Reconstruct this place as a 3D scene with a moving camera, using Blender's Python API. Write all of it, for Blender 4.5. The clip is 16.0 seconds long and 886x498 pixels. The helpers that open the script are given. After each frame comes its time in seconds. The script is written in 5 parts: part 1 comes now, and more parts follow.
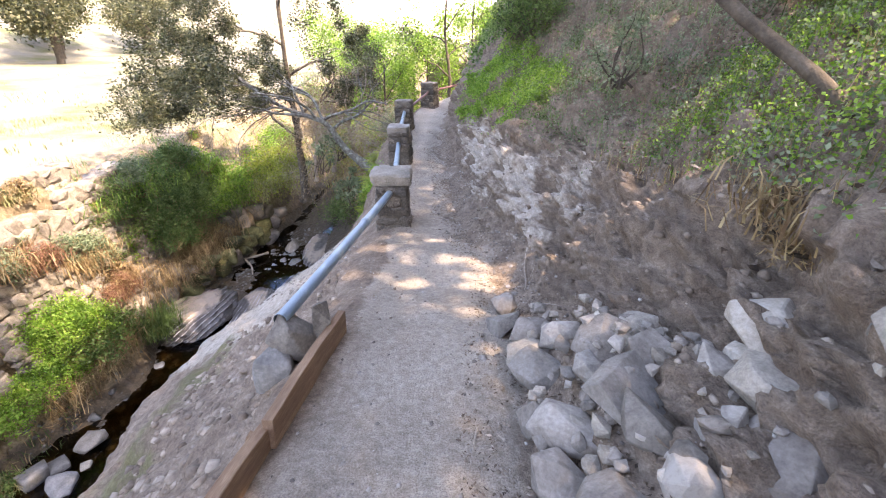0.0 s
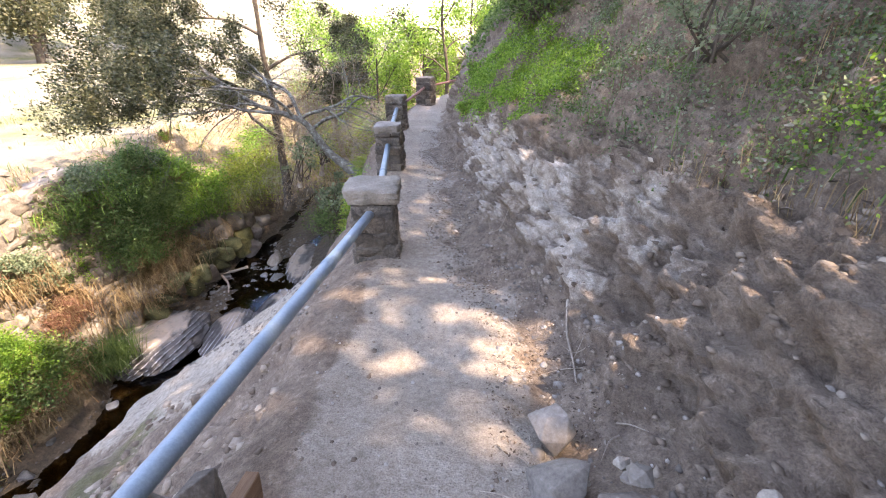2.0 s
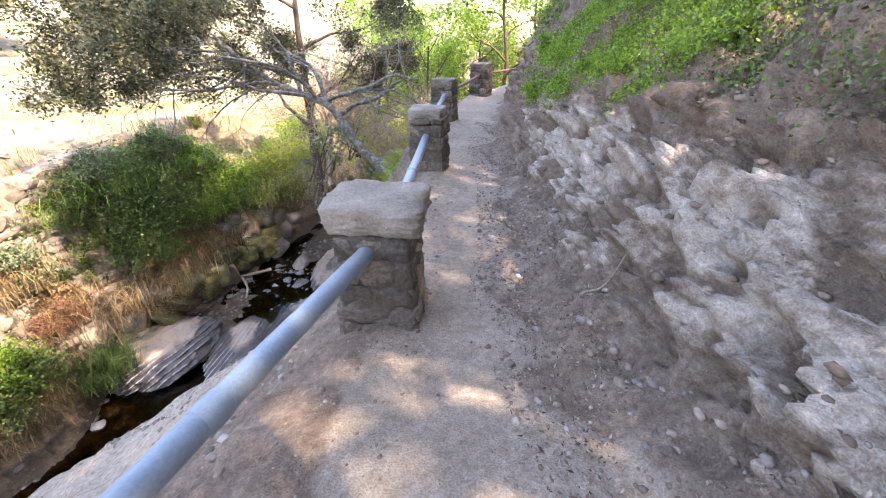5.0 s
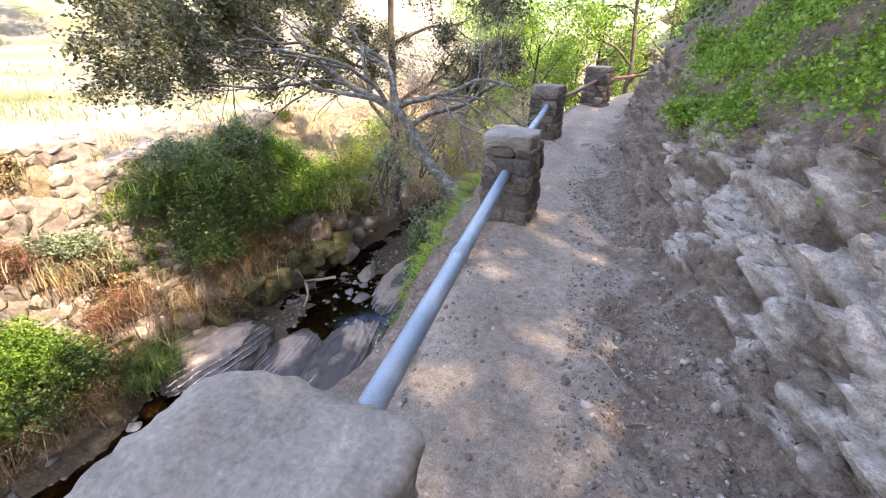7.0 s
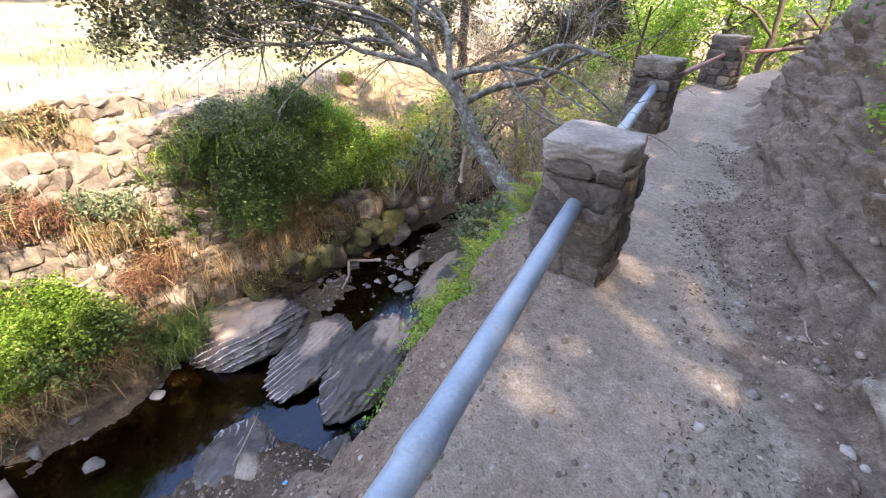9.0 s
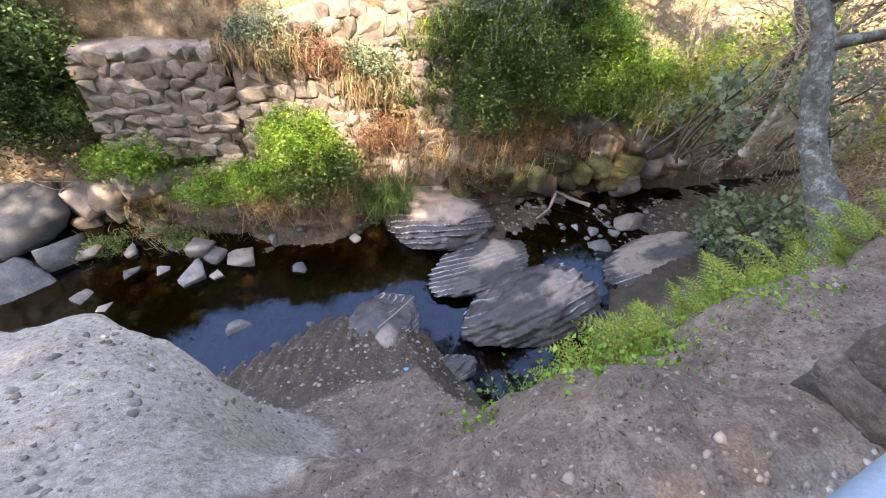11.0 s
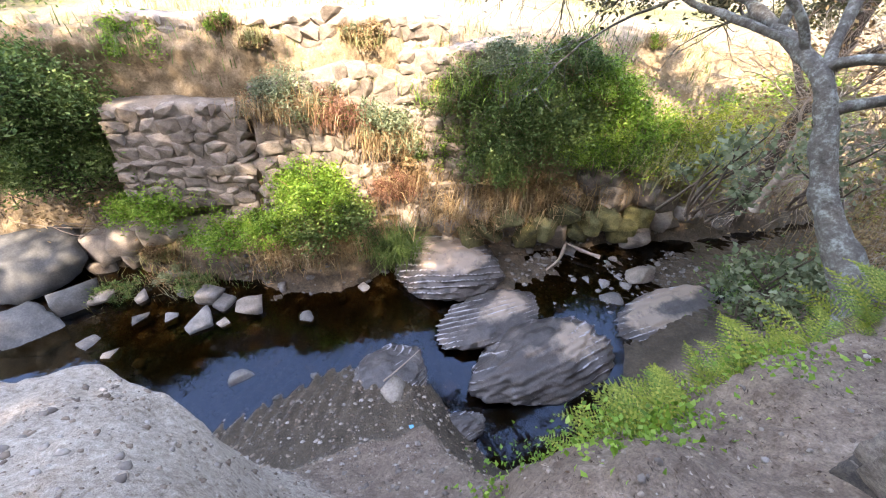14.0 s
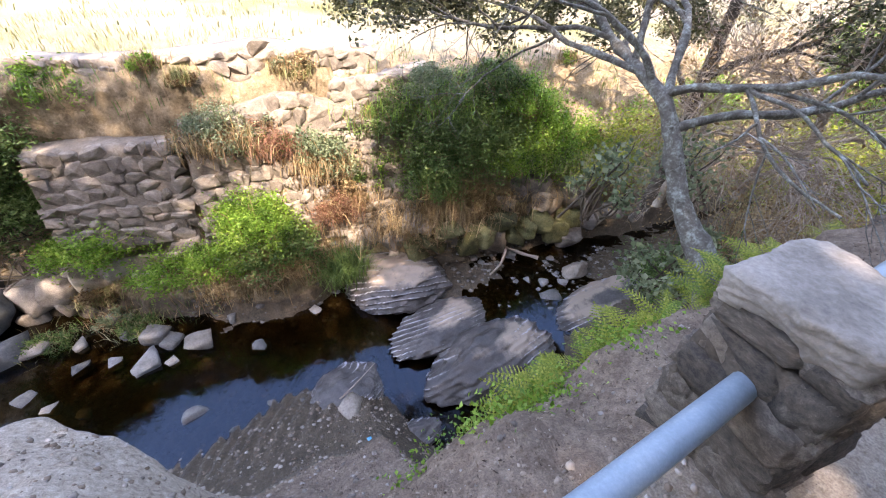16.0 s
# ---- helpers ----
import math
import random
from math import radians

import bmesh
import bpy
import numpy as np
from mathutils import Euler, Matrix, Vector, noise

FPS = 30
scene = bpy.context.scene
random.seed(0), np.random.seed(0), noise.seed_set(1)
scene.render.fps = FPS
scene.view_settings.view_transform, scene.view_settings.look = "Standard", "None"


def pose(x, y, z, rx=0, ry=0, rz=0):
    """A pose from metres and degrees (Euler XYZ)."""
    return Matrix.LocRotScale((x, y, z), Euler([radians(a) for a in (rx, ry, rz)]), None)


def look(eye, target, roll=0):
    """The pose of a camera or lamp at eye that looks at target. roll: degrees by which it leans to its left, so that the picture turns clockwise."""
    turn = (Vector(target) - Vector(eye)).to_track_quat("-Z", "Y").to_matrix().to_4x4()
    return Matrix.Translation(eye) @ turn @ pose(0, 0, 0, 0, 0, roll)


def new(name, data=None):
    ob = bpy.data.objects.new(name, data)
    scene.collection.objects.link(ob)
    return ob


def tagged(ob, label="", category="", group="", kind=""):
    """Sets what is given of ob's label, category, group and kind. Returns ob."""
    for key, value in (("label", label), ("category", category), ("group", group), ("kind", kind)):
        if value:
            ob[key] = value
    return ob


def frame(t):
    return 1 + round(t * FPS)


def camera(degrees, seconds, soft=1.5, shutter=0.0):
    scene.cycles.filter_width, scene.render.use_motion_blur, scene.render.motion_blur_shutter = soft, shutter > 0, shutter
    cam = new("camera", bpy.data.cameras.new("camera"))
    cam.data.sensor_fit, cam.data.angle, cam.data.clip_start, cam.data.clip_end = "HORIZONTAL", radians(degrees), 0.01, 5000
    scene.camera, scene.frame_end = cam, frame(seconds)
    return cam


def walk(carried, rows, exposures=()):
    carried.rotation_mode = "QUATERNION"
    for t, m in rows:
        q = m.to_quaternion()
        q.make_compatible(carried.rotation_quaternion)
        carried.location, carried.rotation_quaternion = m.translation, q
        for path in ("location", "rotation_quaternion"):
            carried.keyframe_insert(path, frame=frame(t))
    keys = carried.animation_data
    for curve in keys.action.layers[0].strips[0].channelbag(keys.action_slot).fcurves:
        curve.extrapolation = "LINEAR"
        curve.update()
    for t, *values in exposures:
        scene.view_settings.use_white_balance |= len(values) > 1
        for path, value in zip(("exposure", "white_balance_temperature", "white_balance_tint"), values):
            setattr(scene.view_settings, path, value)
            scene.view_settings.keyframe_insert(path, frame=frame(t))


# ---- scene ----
import itertools

cam = camera(95.3, 16.0, soft=1.1)
PATH = [
    (0, (0.132, 0.152, 1.315), (0.079, 1.918, 0.378), -0.5),
    (0.5, (0.114, 0.533, 1.236), (0.061, 2.298, 0.297), -0.7),
    (1, (0.114, 0.873, 1.173), (0.063, 2.639, 0.235), -0.7),
    (1.5, (0.068, 1.211, 1.095), (0.022, 2.977, 0.157), -0.8),
    (2, (0.077, 1.561, 1.007), (0.033, 3.327, 0.07), -0.8),
    (2.5, (-0.037, 1.892, 0.912), (-0.097, 3.659, -0.024), -0.7),
    (3, (-0.063, 2.168, 0.828), (-0.152, 3.932, -0.109), -0.7),
    (3.2, (-0.06, 2.282, 0.795), (-0.161, 4.047, -0.139), -0.7),
    (5.3, (-0.048, 3.599, 0.473), (-0.35, 5.338, -0.469), -0.3),
    (5.5, (-0.073, 3.779, 0.467), (-0.407, 5.51, -0.477), -0.2),
    (6, (-0.142, 4.219, 0.455), (-0.584, 5.925, -0.489), 0.1),
    (6.5, (-0.168, 4.655, 0.454), (-0.732, 6.324, -0.493), 0.4),
    (7, (-0.216, 5.059, 0.429), (-0.886, 6.69, -0.516), 0.7),
    (7.5, (-0.229, 5.412, 0.405), (-0.974, 7.009, -0.541), 0.8),
    (8, (-0.255, 5.74, 0.363), (-1.054, 7.301, -0.6), 1.0),
    (8.5, (-0.402, 6.089, 0.305), (-1.254, 7.597, -0.695), 1.3),
    (9, (-0.514, 6.377, 0.288), (-1.44, 7.786, -0.788), 1.9),
    (9.5, (-0.718, 6.583, 0.231), (-1.774, 7.798, -0.956), 3.0),
    (10, (-0.882, 6.722, 0.104), (-2.086, 7.64, -1.202), 3.5),
    (10.2, (-0.928, 6.777, 0.09), (-2.165, 7.578, -1.262), 3.8),
    (12.3, (-1.058, 7.003, 0.09), (-2.395, 7.402, -1.343), 4.8),
    (12.5, (-1.064, 7.001, 0.107), (-2.419, 7.404, -1.308), 4.7),
    (13, (-1.061, 6.976, 0.119), (-2.469, 7.409, -1.234), 4.5),
    (13.5, (-1.067, 6.965, 0.123), (-2.513, 7.442, -1.174), 4.3),
    (14, (-1.076, 6.957, 0.116), (-2.534, 7.476, -1.15), 4.2),
    (14.5, (-1.083, 6.956, 0.113), (-2.54, 7.51, -1.139), 4.1),
    (15, (-1.077, 6.942, 0.159), (-2.527, 7.529, -1.087), 3.9),
    (15.5, (-0.983, 6.896, 0.311), (-2.42, 7.527, -0.929), 3.7),
    (16, (-0.738, 7.126, 0.43), (-2.154, 7.841, -0.788), 3.2),
]
walk(cam, [(t, look(eye, target, roll)) for t, eye, target, roll in PATH],
     [(0.0, 3.6, 8100, 24), (1.5, 3.54, 8100, 24), (5.3, 3.62, 8100, 24), (7.3, 3.5, 8000, 24), (10.2, 3.55, 8000, 24), (12.3, 3.92, 8400, 22), (13.5, 3.88, 8300, 22), (14.5, 3.75, 8000, 22), (16.0, 3.54, 7700, 24)])

# ---- world, sun ----
SUN_DIR = Vector((0.62, -0.30, 0.95)).normalized()
SUN_EL, SUN_AZ = math.asin(SUN_DIR.z), math.atan2(SUN_DIR.x, SUN_DIR.y)
world = bpy.data.worlds.new("sky_world")
scene.world = world
world.use_nodes = True
wn = world.node_tree
sky = wn.nodes.new("ShaderNodeTexSky")
sky.sky_type, sky.sun_disc = "NISHITA", False
sky.sun_elevation, sky.sun_rotation = SUN_EL, SUN_AZ
wn.links.new(sky.outputs[0], wn.nodes["Background"].inputs[0])
wn.nodes["Background"].inputs[1].default_value = 0.15
sun_data = bpy.data.lights.new("sun", "SUN")
sun_data.energy, sun_data.angle, sun_data.color = 2.0, radians(0.6), (1.0, 0.93, 0.82)
sun_lamp = new("sun", sun_data)
sun_lamp.matrix_world = look(SUN_DIR * 60, (0, 0, 0))

# ---- numeric noise ----
rng = np.random.default_rng(7)


def hash3(ix, iy, iz):
    n = (ix * 374761393 + iy * 668265263 + iz * 2147483647 + 1013904223) & 0x7FFFFFFF
    n = ((n ^ (n >> 13)) * 1274126177) & 0x7FFFFFFF
    n = ((n ^ (n >> 16)) * 668265263) & 0x7FFFFFFF
    return (n & 0xFFFF) / 65535.0 * 2 - 1


def vnoise(p):
    p = np.asarray(p, float)
    i = np.floor(p).astype(np.int64)
    f = p - i
    f = f * f * (3 - 2 * f)
    out = 0
    for dx in (0, 1):
        for dy in (0, 1):
            for dz in (0, 1):
                w = (f[..., 0] if dx else 1 - f[..., 0]) * (f[..., 1] if dy else 1 - f[..., 1]) * (f[..., 2] if dz else 1 - f[..., 2])
                out = out + w * hash3(i[..., 0] + dx, i[..., 1] + dy, i[..., 2] + dz)
    return out


def fbm(p, octaves=4, gain=0.5):
    p = np.asarray(p, float)
    out, a = 0, 1.0
    for k in range(octaves):
        out = out + a * vnoise(p * 2.03 ** k + 17.3 * k)
        a *= gain
    return out


# ---- materials ----
def mat(name, stops, scale=6.0, rough=0.85, bump=0.4, fine=60.0, dist=0.02, metal=0.0, spec=0.3, per_object=False, per_island=False, leaf=0.0, stretch=(1, 1, 1), coords="Object"):
    """A two-scale procedural surface: stops are colours along the noise."""
    m = bpy.data.materials.new(name)
    m.use_nodes = True
    nt = m.node_tree
    N, L = nt.nodes, nt.links
    bsdf = N["Principled BSDF"]
    tc = N.new("ShaderNodeTexCoord")
    mp = N.new("ShaderNodeMapping")
    mp.inputs["Scale"].default_value = stretch
    L.new(tc.outputs[coords], mp.inputs["Vector"])
    vec = mp.outputs[0]
    if per_object:
        oi = N.new("ShaderNodeObjectInfo")
        add = N.new("ShaderNodeVectorMath")
        add.operation = "MULTIPLY_ADD"
        add.inputs[1].default_value = (37, 19, 53)
        L.new(oi.outputs["Random"], add.inputs[0])
        L.new(vec, add.inputs[2])
        vec = add.outputs[0]
    n1 = N.new("ShaderNodeTexNoise")
    n1.inputs["Scale"].default_value, n1.inputs["Detail"].default_value, n1.inputs["Roughness"].default_value = scale, 6, 0.62
    n2 = N.new("ShaderNodeTexNoise")
    n2.inputs["Scale"].default_value, n2.inputs["Detail"].default_value, n2.inputs["Roughness"].default_value = fine, 5, 0.7
    L.new(vec, n1.inputs["Vector"])
    L.new(vec, n2.inputs["Vector"])
    mx = N.new("ShaderNodeMath")
    mx.operation = "MULTIPLY_ADD"
    mx.inputs[1].default_value = 0.45
    L.new(n2.outputs["Fac"], mx.inputs[0])
    sc = N.new("ShaderNodeMath")
    sc.operation = "MULTIPLY"
    sc.inputs[1].default_value = 0.6
    L.new(n1.outputs["Fac"], sc.inputs[0])
    L.new(sc.outputs[0], mx.inputs[2])
    fac = mx.outputs[0]
    if per_island or per_object:
        ge = N.new("ShaderNodeNewGeometry")
        src = ge.outputs["Random Per Island"] if per_island else oi.outputs["Random"]
        a2 = N.new("ShaderNodeMath")
        a2.operation = "MULTIPLY_ADD"
        a2.inputs[1].default_value = 0.34 if per_island else 0.22
        L.new(src, a2.inputs[0])
        s2 = N.new("ShaderNodeMath")
        s2.operation = "SUBTRACT"
        s2.inputs[1].default_value = 0.17 if per_island else 0.11
        L.new(fac, s2.inputs[0])
        L.new(s2.outputs[0], a2.inputs[2])
        fac = a2.outputs[0]
    cr = N.new("ShaderNodeValToRGB")
    e = cr.color_ramp.elements
    lo, hi = 0.34, 0.72
    for k, c in enumerate(stops):
        pos = lo + (hi - lo) * k / max(1, len(stops) - 1)
        el = e[k] if k < 2 else e.new(pos)
        el.position, el.color = pos, (*c, 1)
    L.new(fac, cr.inputs[0])
    L.new(cr.outputs[0], bsdf.inputs["Base Color"])
    bsdf.inputs["Roughness"].default_value = rough
    bsdf.inputs["Metallic"].default_value = metal
    bsdf.inputs["Specular IOR Level"].default_value = spec
    if bump:
        b = N.new("ShaderNodeBump")
        b.inputs["Strength"].default_value, b.inputs["Distance"].default_value = bump, dist
        L.new(fac, b.inputs["Height"])
        L.new(b.outputs[0], bsdf.inputs["Normal"])
    if leaf:
        tr = N.new("ShaderNodeBsdfTranslucent")
        mixs = N.new("ShaderNodeMixShader")
        mixs.inputs[0].default_value = leaf
        L.new(cr.outputs[0], tr.inputs[0])
        L.new(bsdf.outputs[0], mixs.inputs[1])
        L.new(tr.outputs[0], mixs.inputs[2])
        L.new(mixs.outputs[0], N["Material Output"].inputs[0])
    return m


M_STONE = mat("grey_brown_stone", [(.085, .074, .063), (.17, .152, .132), (.28, .255, .228)], 5, .9, .6, 45, .02, per_object=True)
M_CAP = mat("pale_cap_stone", [(.115, .10, .082), (.235, .207, .173), (.40, .36, .31)], 4, .9, .6, 60, .02, per_object=True)
M_RUBBLE = mat("brown_rubble_stone", [(.115, .097, .082), (.215, .188, .162), (.34, .308, .272)], 6, .92, .6, 45, .02, per_object=True)
M_DARKSTONE = mat("dark_weathered_stone", [(.035, .032, .03), (.10, .085, .07), (.22, .19, .16)], 6, .92, .7, 40, .025, per_object=True)
M_MORTAR = mat("old_mortar", [(.03, .026, .022), (.085, .07, .056), (.17, .145, .118)], 8, .95, .7, 70, .02)
M_BOULDER = mat("sandy_boulder", [(.14, .12, .10), (.30, .27, .23), (.46, .43, .39)], 2.2, .92, .8, 28, .03)
M_CREEK = mat("pale_creek_stone", [(.07, .07, .066), (.14, .135, .126), (.25, .24, .225)], 4, .8, .5, 40, .012, per_object=True)
M_GREYROCK = mat("smooth_grey_boulder", [(.045, .048, .048), (.085, .09, .089), (.155, .157, .153)], 3, .85, .5, 30, .015, per_object=True)
M_TAN = mat("tan_wall_stone", [(.085, .072, .058), (.17, .147, .12), (.30, .265, .222)], 4, .92, .6, 35, .02, per_object=True)
M_PIPE = mat("blue_grey_painted_pipe", [(.105, .155, .20), (.155, .215, .27), (.23, .295, .35)], 4, .42, .15, 90, .004, spec=.5)
M_RUST = mat("red_brown_painted_pipe", [(.10, .05, .045), (.18, .09, .08), (.24, .15, .13)], 8, .6, .3, 80, .004)
M_WOOD = mat("weathered_board", [(.10, .055, .035), (.19, .115, .07), (.32, .22, .14)], 3, .85, .5, 40, .006, stretch=(6, .5, 6))
M_BARK = mat("lichen_bark", [(.04, .036, .03), (.12, .115, .1), (.36, .41, .385)], 13, .95, .9, 50, .03)
M_TWIG = mat("dry_pale_twig", [(.14, .11, .085), (.27, .22, .175), (.42, .37, .31)], 5, .9, .3, 40, .005, per_island=True)
M_DARKBARK = mat("dark_bark", [(.03, .025, .02), (.075, .06, .045), (.14, .115, .09)], 7, .95, .8, 40, .02)
M_LEAF_OAK = mat("dull_oak_leaf", [(.028, .034, .016), (.075, .085, .038), (.18, .17, .095)], 3, .45, 0, 20, leaf=.35, per_island=True)
M_LEAF_BUSH = mat("mid_green_leaf", [(.035, .075, .018), (.09, .155, .04), (.19, .265, .09)], 1.2, .55, 0, 14, leaf=.4, per_island=True)
M_LEAF_LIME = mat("bright_green_leaf", [(.07, .16, .015), (.16, .30, .035), (.30, .44, .09)], 1.2, .5, 0, 14, leaf=.45, per_island=True)
M_LEAF_DRY = mat("dry_tan_stem", [(.12, .075, .04), (.26, .18, .095), (.42, .33, .18)], 1.5, .8, 0, 14, leaf=.3, per_island=True)
M_LEAF_GREY = mat("grey_green_leaf", [(.08, .115, .06), (.16, .205, .115), (.26, .30, .19)], 1.5, .6, 0, 14, leaf=.35, per_island=True)
M_GRASS = mat("straw_grass", [(.12, .14, .045), (.23, .23, .10), (.38, .35, .2)], 1.0, .7, 0, 12, leaf=.4, per_island=True)
M_FERN = mat("yellow_green_fern", [(.12, .17, .02), (.25, .31, .04), (.42, .42, .08)], 2, .5, 0, 12, leaf=.45, per_island=True)
M_LITTER = mat("leaf_litter", [(.05, .036, .028), (.13, .092, .066), (.36, .31, .255)], 3, .85, 0, 12, per_island=True)
M_PEBBLE = mat("grit", [(.10, .085, .073), (.19, .165, .142), (.36, .33, .295)], 9, .9, .2, 30, .004, per_island=True)


M_CLOD = mat("soil_clods", [(.10, .075, .056), (.18, .14, .108), (.30, .25, .20)], 9, .95, .3, 40, .006, per_island=True)


M_LEAF_RED = mat("reddish_dry_weed", [(.10, .045, .028), (.21, .105, .068), (.34, .2, .13)], 1.5, .8, 0, 14, leaf=.3, per_island=True)


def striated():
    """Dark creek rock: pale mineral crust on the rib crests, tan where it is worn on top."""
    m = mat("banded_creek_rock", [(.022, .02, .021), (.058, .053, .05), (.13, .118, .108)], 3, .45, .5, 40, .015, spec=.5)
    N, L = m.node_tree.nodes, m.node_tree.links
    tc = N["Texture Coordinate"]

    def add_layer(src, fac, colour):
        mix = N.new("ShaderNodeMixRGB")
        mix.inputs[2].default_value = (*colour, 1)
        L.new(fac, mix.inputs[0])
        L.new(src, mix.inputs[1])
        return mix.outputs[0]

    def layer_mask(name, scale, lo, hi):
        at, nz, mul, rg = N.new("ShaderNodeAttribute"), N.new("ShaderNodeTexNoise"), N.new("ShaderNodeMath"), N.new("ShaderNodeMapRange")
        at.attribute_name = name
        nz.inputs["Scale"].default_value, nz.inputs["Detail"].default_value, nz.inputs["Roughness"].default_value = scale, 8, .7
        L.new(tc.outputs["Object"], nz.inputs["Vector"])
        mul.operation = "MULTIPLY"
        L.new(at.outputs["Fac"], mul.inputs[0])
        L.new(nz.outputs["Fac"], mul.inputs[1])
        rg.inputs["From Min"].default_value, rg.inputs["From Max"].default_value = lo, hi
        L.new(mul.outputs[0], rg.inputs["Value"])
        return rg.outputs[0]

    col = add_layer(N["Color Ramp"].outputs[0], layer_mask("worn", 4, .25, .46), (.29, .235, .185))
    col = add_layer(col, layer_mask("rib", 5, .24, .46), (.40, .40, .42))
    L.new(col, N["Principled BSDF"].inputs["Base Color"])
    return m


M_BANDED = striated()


def water_material():
    m = bpy.data.materials.new("creek_water")
    m.use_nodes = True
    N, L = m.node_tree.nodes, m.node_tree.links
    N.remove(N["Principled BSDF"])
    tr, gl, mx, fr = N.new("ShaderNodeBsdfTransparent"), N.new("ShaderNodeBsdfGlossy"), N.new("ShaderNodeMixShader"), N.new("ShaderNodeFresnel")
    tr.inputs[0].default_value = (.24, .17, .075, 1)
    gl.inputs["Roughness"].default_value = .02
    gl.inputs["Color"].default_value = (.55, .74, 1, 1)
    fr.inputs["IOR"].default_value = 1.5
    nz, b = N.new("ShaderNodeTexNoise"), N.new("ShaderNodeBump")
    nz.inputs["Scale"].default_value, nz.inputs["Detail"].default_value = 3.5, 3
    b.inputs["Strength"].default_value, b.inputs["Distance"].default_value = .12, .03
    tc = N.new("ShaderNodeTexCoord")
    L.new(tc.outputs["Object"], nz.inputs["Vector"])
    L.new(nz.outputs["Fac"], b.inputs["Height"])
    L.new(b.outputs[0], gl.inputs["Normal"])
    L.new(b.outputs[0], fr.inputs["Normal"])
    L.new(fr.outputs[0], mx.inputs[0])
    L.new(tr.outputs[0], mx.inputs[1])
    L.new(gl.outputs[0], mx.inputs[2])
    L.new(mx.outputs[0], N["Material Output"].inputs[0])
    return m


M_WATER = water_material()


def ground_material():
    """Soils told apart by where the terrain is path, rock cut, field or creek bed."""
    m = bpy.data.materials.new("ground_soils")
    m.use_nodes = True
    N, L = m.node_tree.nodes, m.node_tree.links
    bsdf = N["Principled BSDF"]
    tc = N.new("ShaderNodeTexCoord")

    def nz(scale, detail=7, rough=.65):
        n = N.new("ShaderNodeTexNoise")
        n.inputs["Scale"].default_value, n.inputs["Detail"].default_value, n.inputs["Roughness"].default_value = scale, detail, rough
        L.new(tc.outputs["Object"], n.inputs["Vector"])
        return n.outputs["Fac"]

    def ramp(fac, stops, lo=.32, hi=.7):
        cr = N.new("ShaderNodeValToRGB")
        for k, c in enumerate(stops):
            pos = lo + (hi - lo) * k / (len(stops) - 1)
            el = cr.color_ramp.elements[k] if k < 2 else cr.color_ramp.elements.new(pos)
            el.position, el.color = pos, (*c, 1)
        L.new(fac, cr.inputs[0])
        return cr.outputs[0]

    def blend(fac, a, b):
        mx = N.new("ShaderNodeMixRGB")
        L.new(fac, mx.inputs[0])
        L.new(a, mx.inputs[1])
        L.new(b, mx.inputs[2])
        return mx.outputs[0]

    def math2(op, a, b):
        n = N.new("ShaderNodeMath")
        n.operation, n.use_clamp = op, op != "ADD"
        for k, v in ((0, a), (1, b)):
            if isinstance(v, float):
                n.inputs[k].default_value = v
            else:
                L.new(v, n.inputs[k])
        return n.outputs[0]

    def mask(name, noise_fac, width=.35):
        at = N.new("ShaderNodeAttribute")
        at.attribute_name = name
        wob = math2("MULTIPLY", math2("SUBTRACT", noise_fac, 0.5), width * 4)
        s = N.new("ShaderNodeMath")
        s.operation = "ADD"
        L.new(at.outputs["Fac"], s.inputs[0])
        w2 = N.new("ShaderNodeMath")
        w2.operation = "MULTIPLY_ADD"
        w2.inputs[1].default_value, w2.inputs[2].default_value = width * 3, -width * 1.5
        L.new(noise_fac, w2.inputs[0])
        L.new(w2.outputs[0], s.inputs[1])
        st = N.new("ShaderNodeMapRange")
        st.inputs["From Min"].default_value, st.inputs["From Max"].default_value = .35, .65
        L.new(s.outputs[0], st.inputs["Value"])
        return st.outputs[0]

    n_big, n_mid, n_fine, n_grit = nz(.9), nz(4.5), nz(22), nz(110, 4)
    grain = math2("ADD", math2("MULTIPLY", n_mid, .5), math2("MULTIPLY", n_fine, .5))
    soil = ramp(grain, [(.085, .061, .045), (.18, .138, .106), (.33, .265, .21)])
    path = ramp(math2("ADD", math2("MULTIPLY", n_big, .45), math2("MULTIPLY", n_fine, .55)), [(.165, .135, .107), (.278, .237, .194), (.41, .362, .307)])
    rock = ramp(math2("ADD", math2("MULTIPLY", n_mid, .5), math2("MULTIPLY", n_fine, .5)), [(.15, .115, .09), (.285, .24, .198), (.42, .37, .318), (.56, .51, .45)], .34, .66)
    boulder = ramp(math2("ADD", math2("MULTIPLY", n_big, .35), math2("MULTIPLY", n_fine, .65)), [(.14, .112, .086), (.26, .222, .18), (.355, .312, .26), (.45, .403, .343)], .34, .66)
    moss = ramp(grain, [(.055, .052, .026), (.105, .098, .05), (.17, .155, .09)])
    field = ramp(math2("ADD", math2("MULTIPLY", nz(.22, 5), .75), math2("MULTIPLY", n_fine, .25)), [(.06, .08, .025), (.125, .125, .06), (.16, .148, .105), (.19, .175, .135)], .34, .56)
    bed = ramp(grain, [(.03, .024, .018), (.075, .06, .042), (.16, .125, .085)])
    bank = ramp(grain, [(.10, .073, .045), (.21, .165, .105), (.36, .295, .21)])
    col = soil
    for name, c in (("bank", bank), ("rock", rock), ("boulder", boulder), ("moss", moss), ("path", path), ("field", field), ("bed", bed)):
        col = blend(mask(name, n_mid), col, c)
    sp = N.new("ShaderNodeMixRGB")
    sp.blend_type = "OVERLAY"
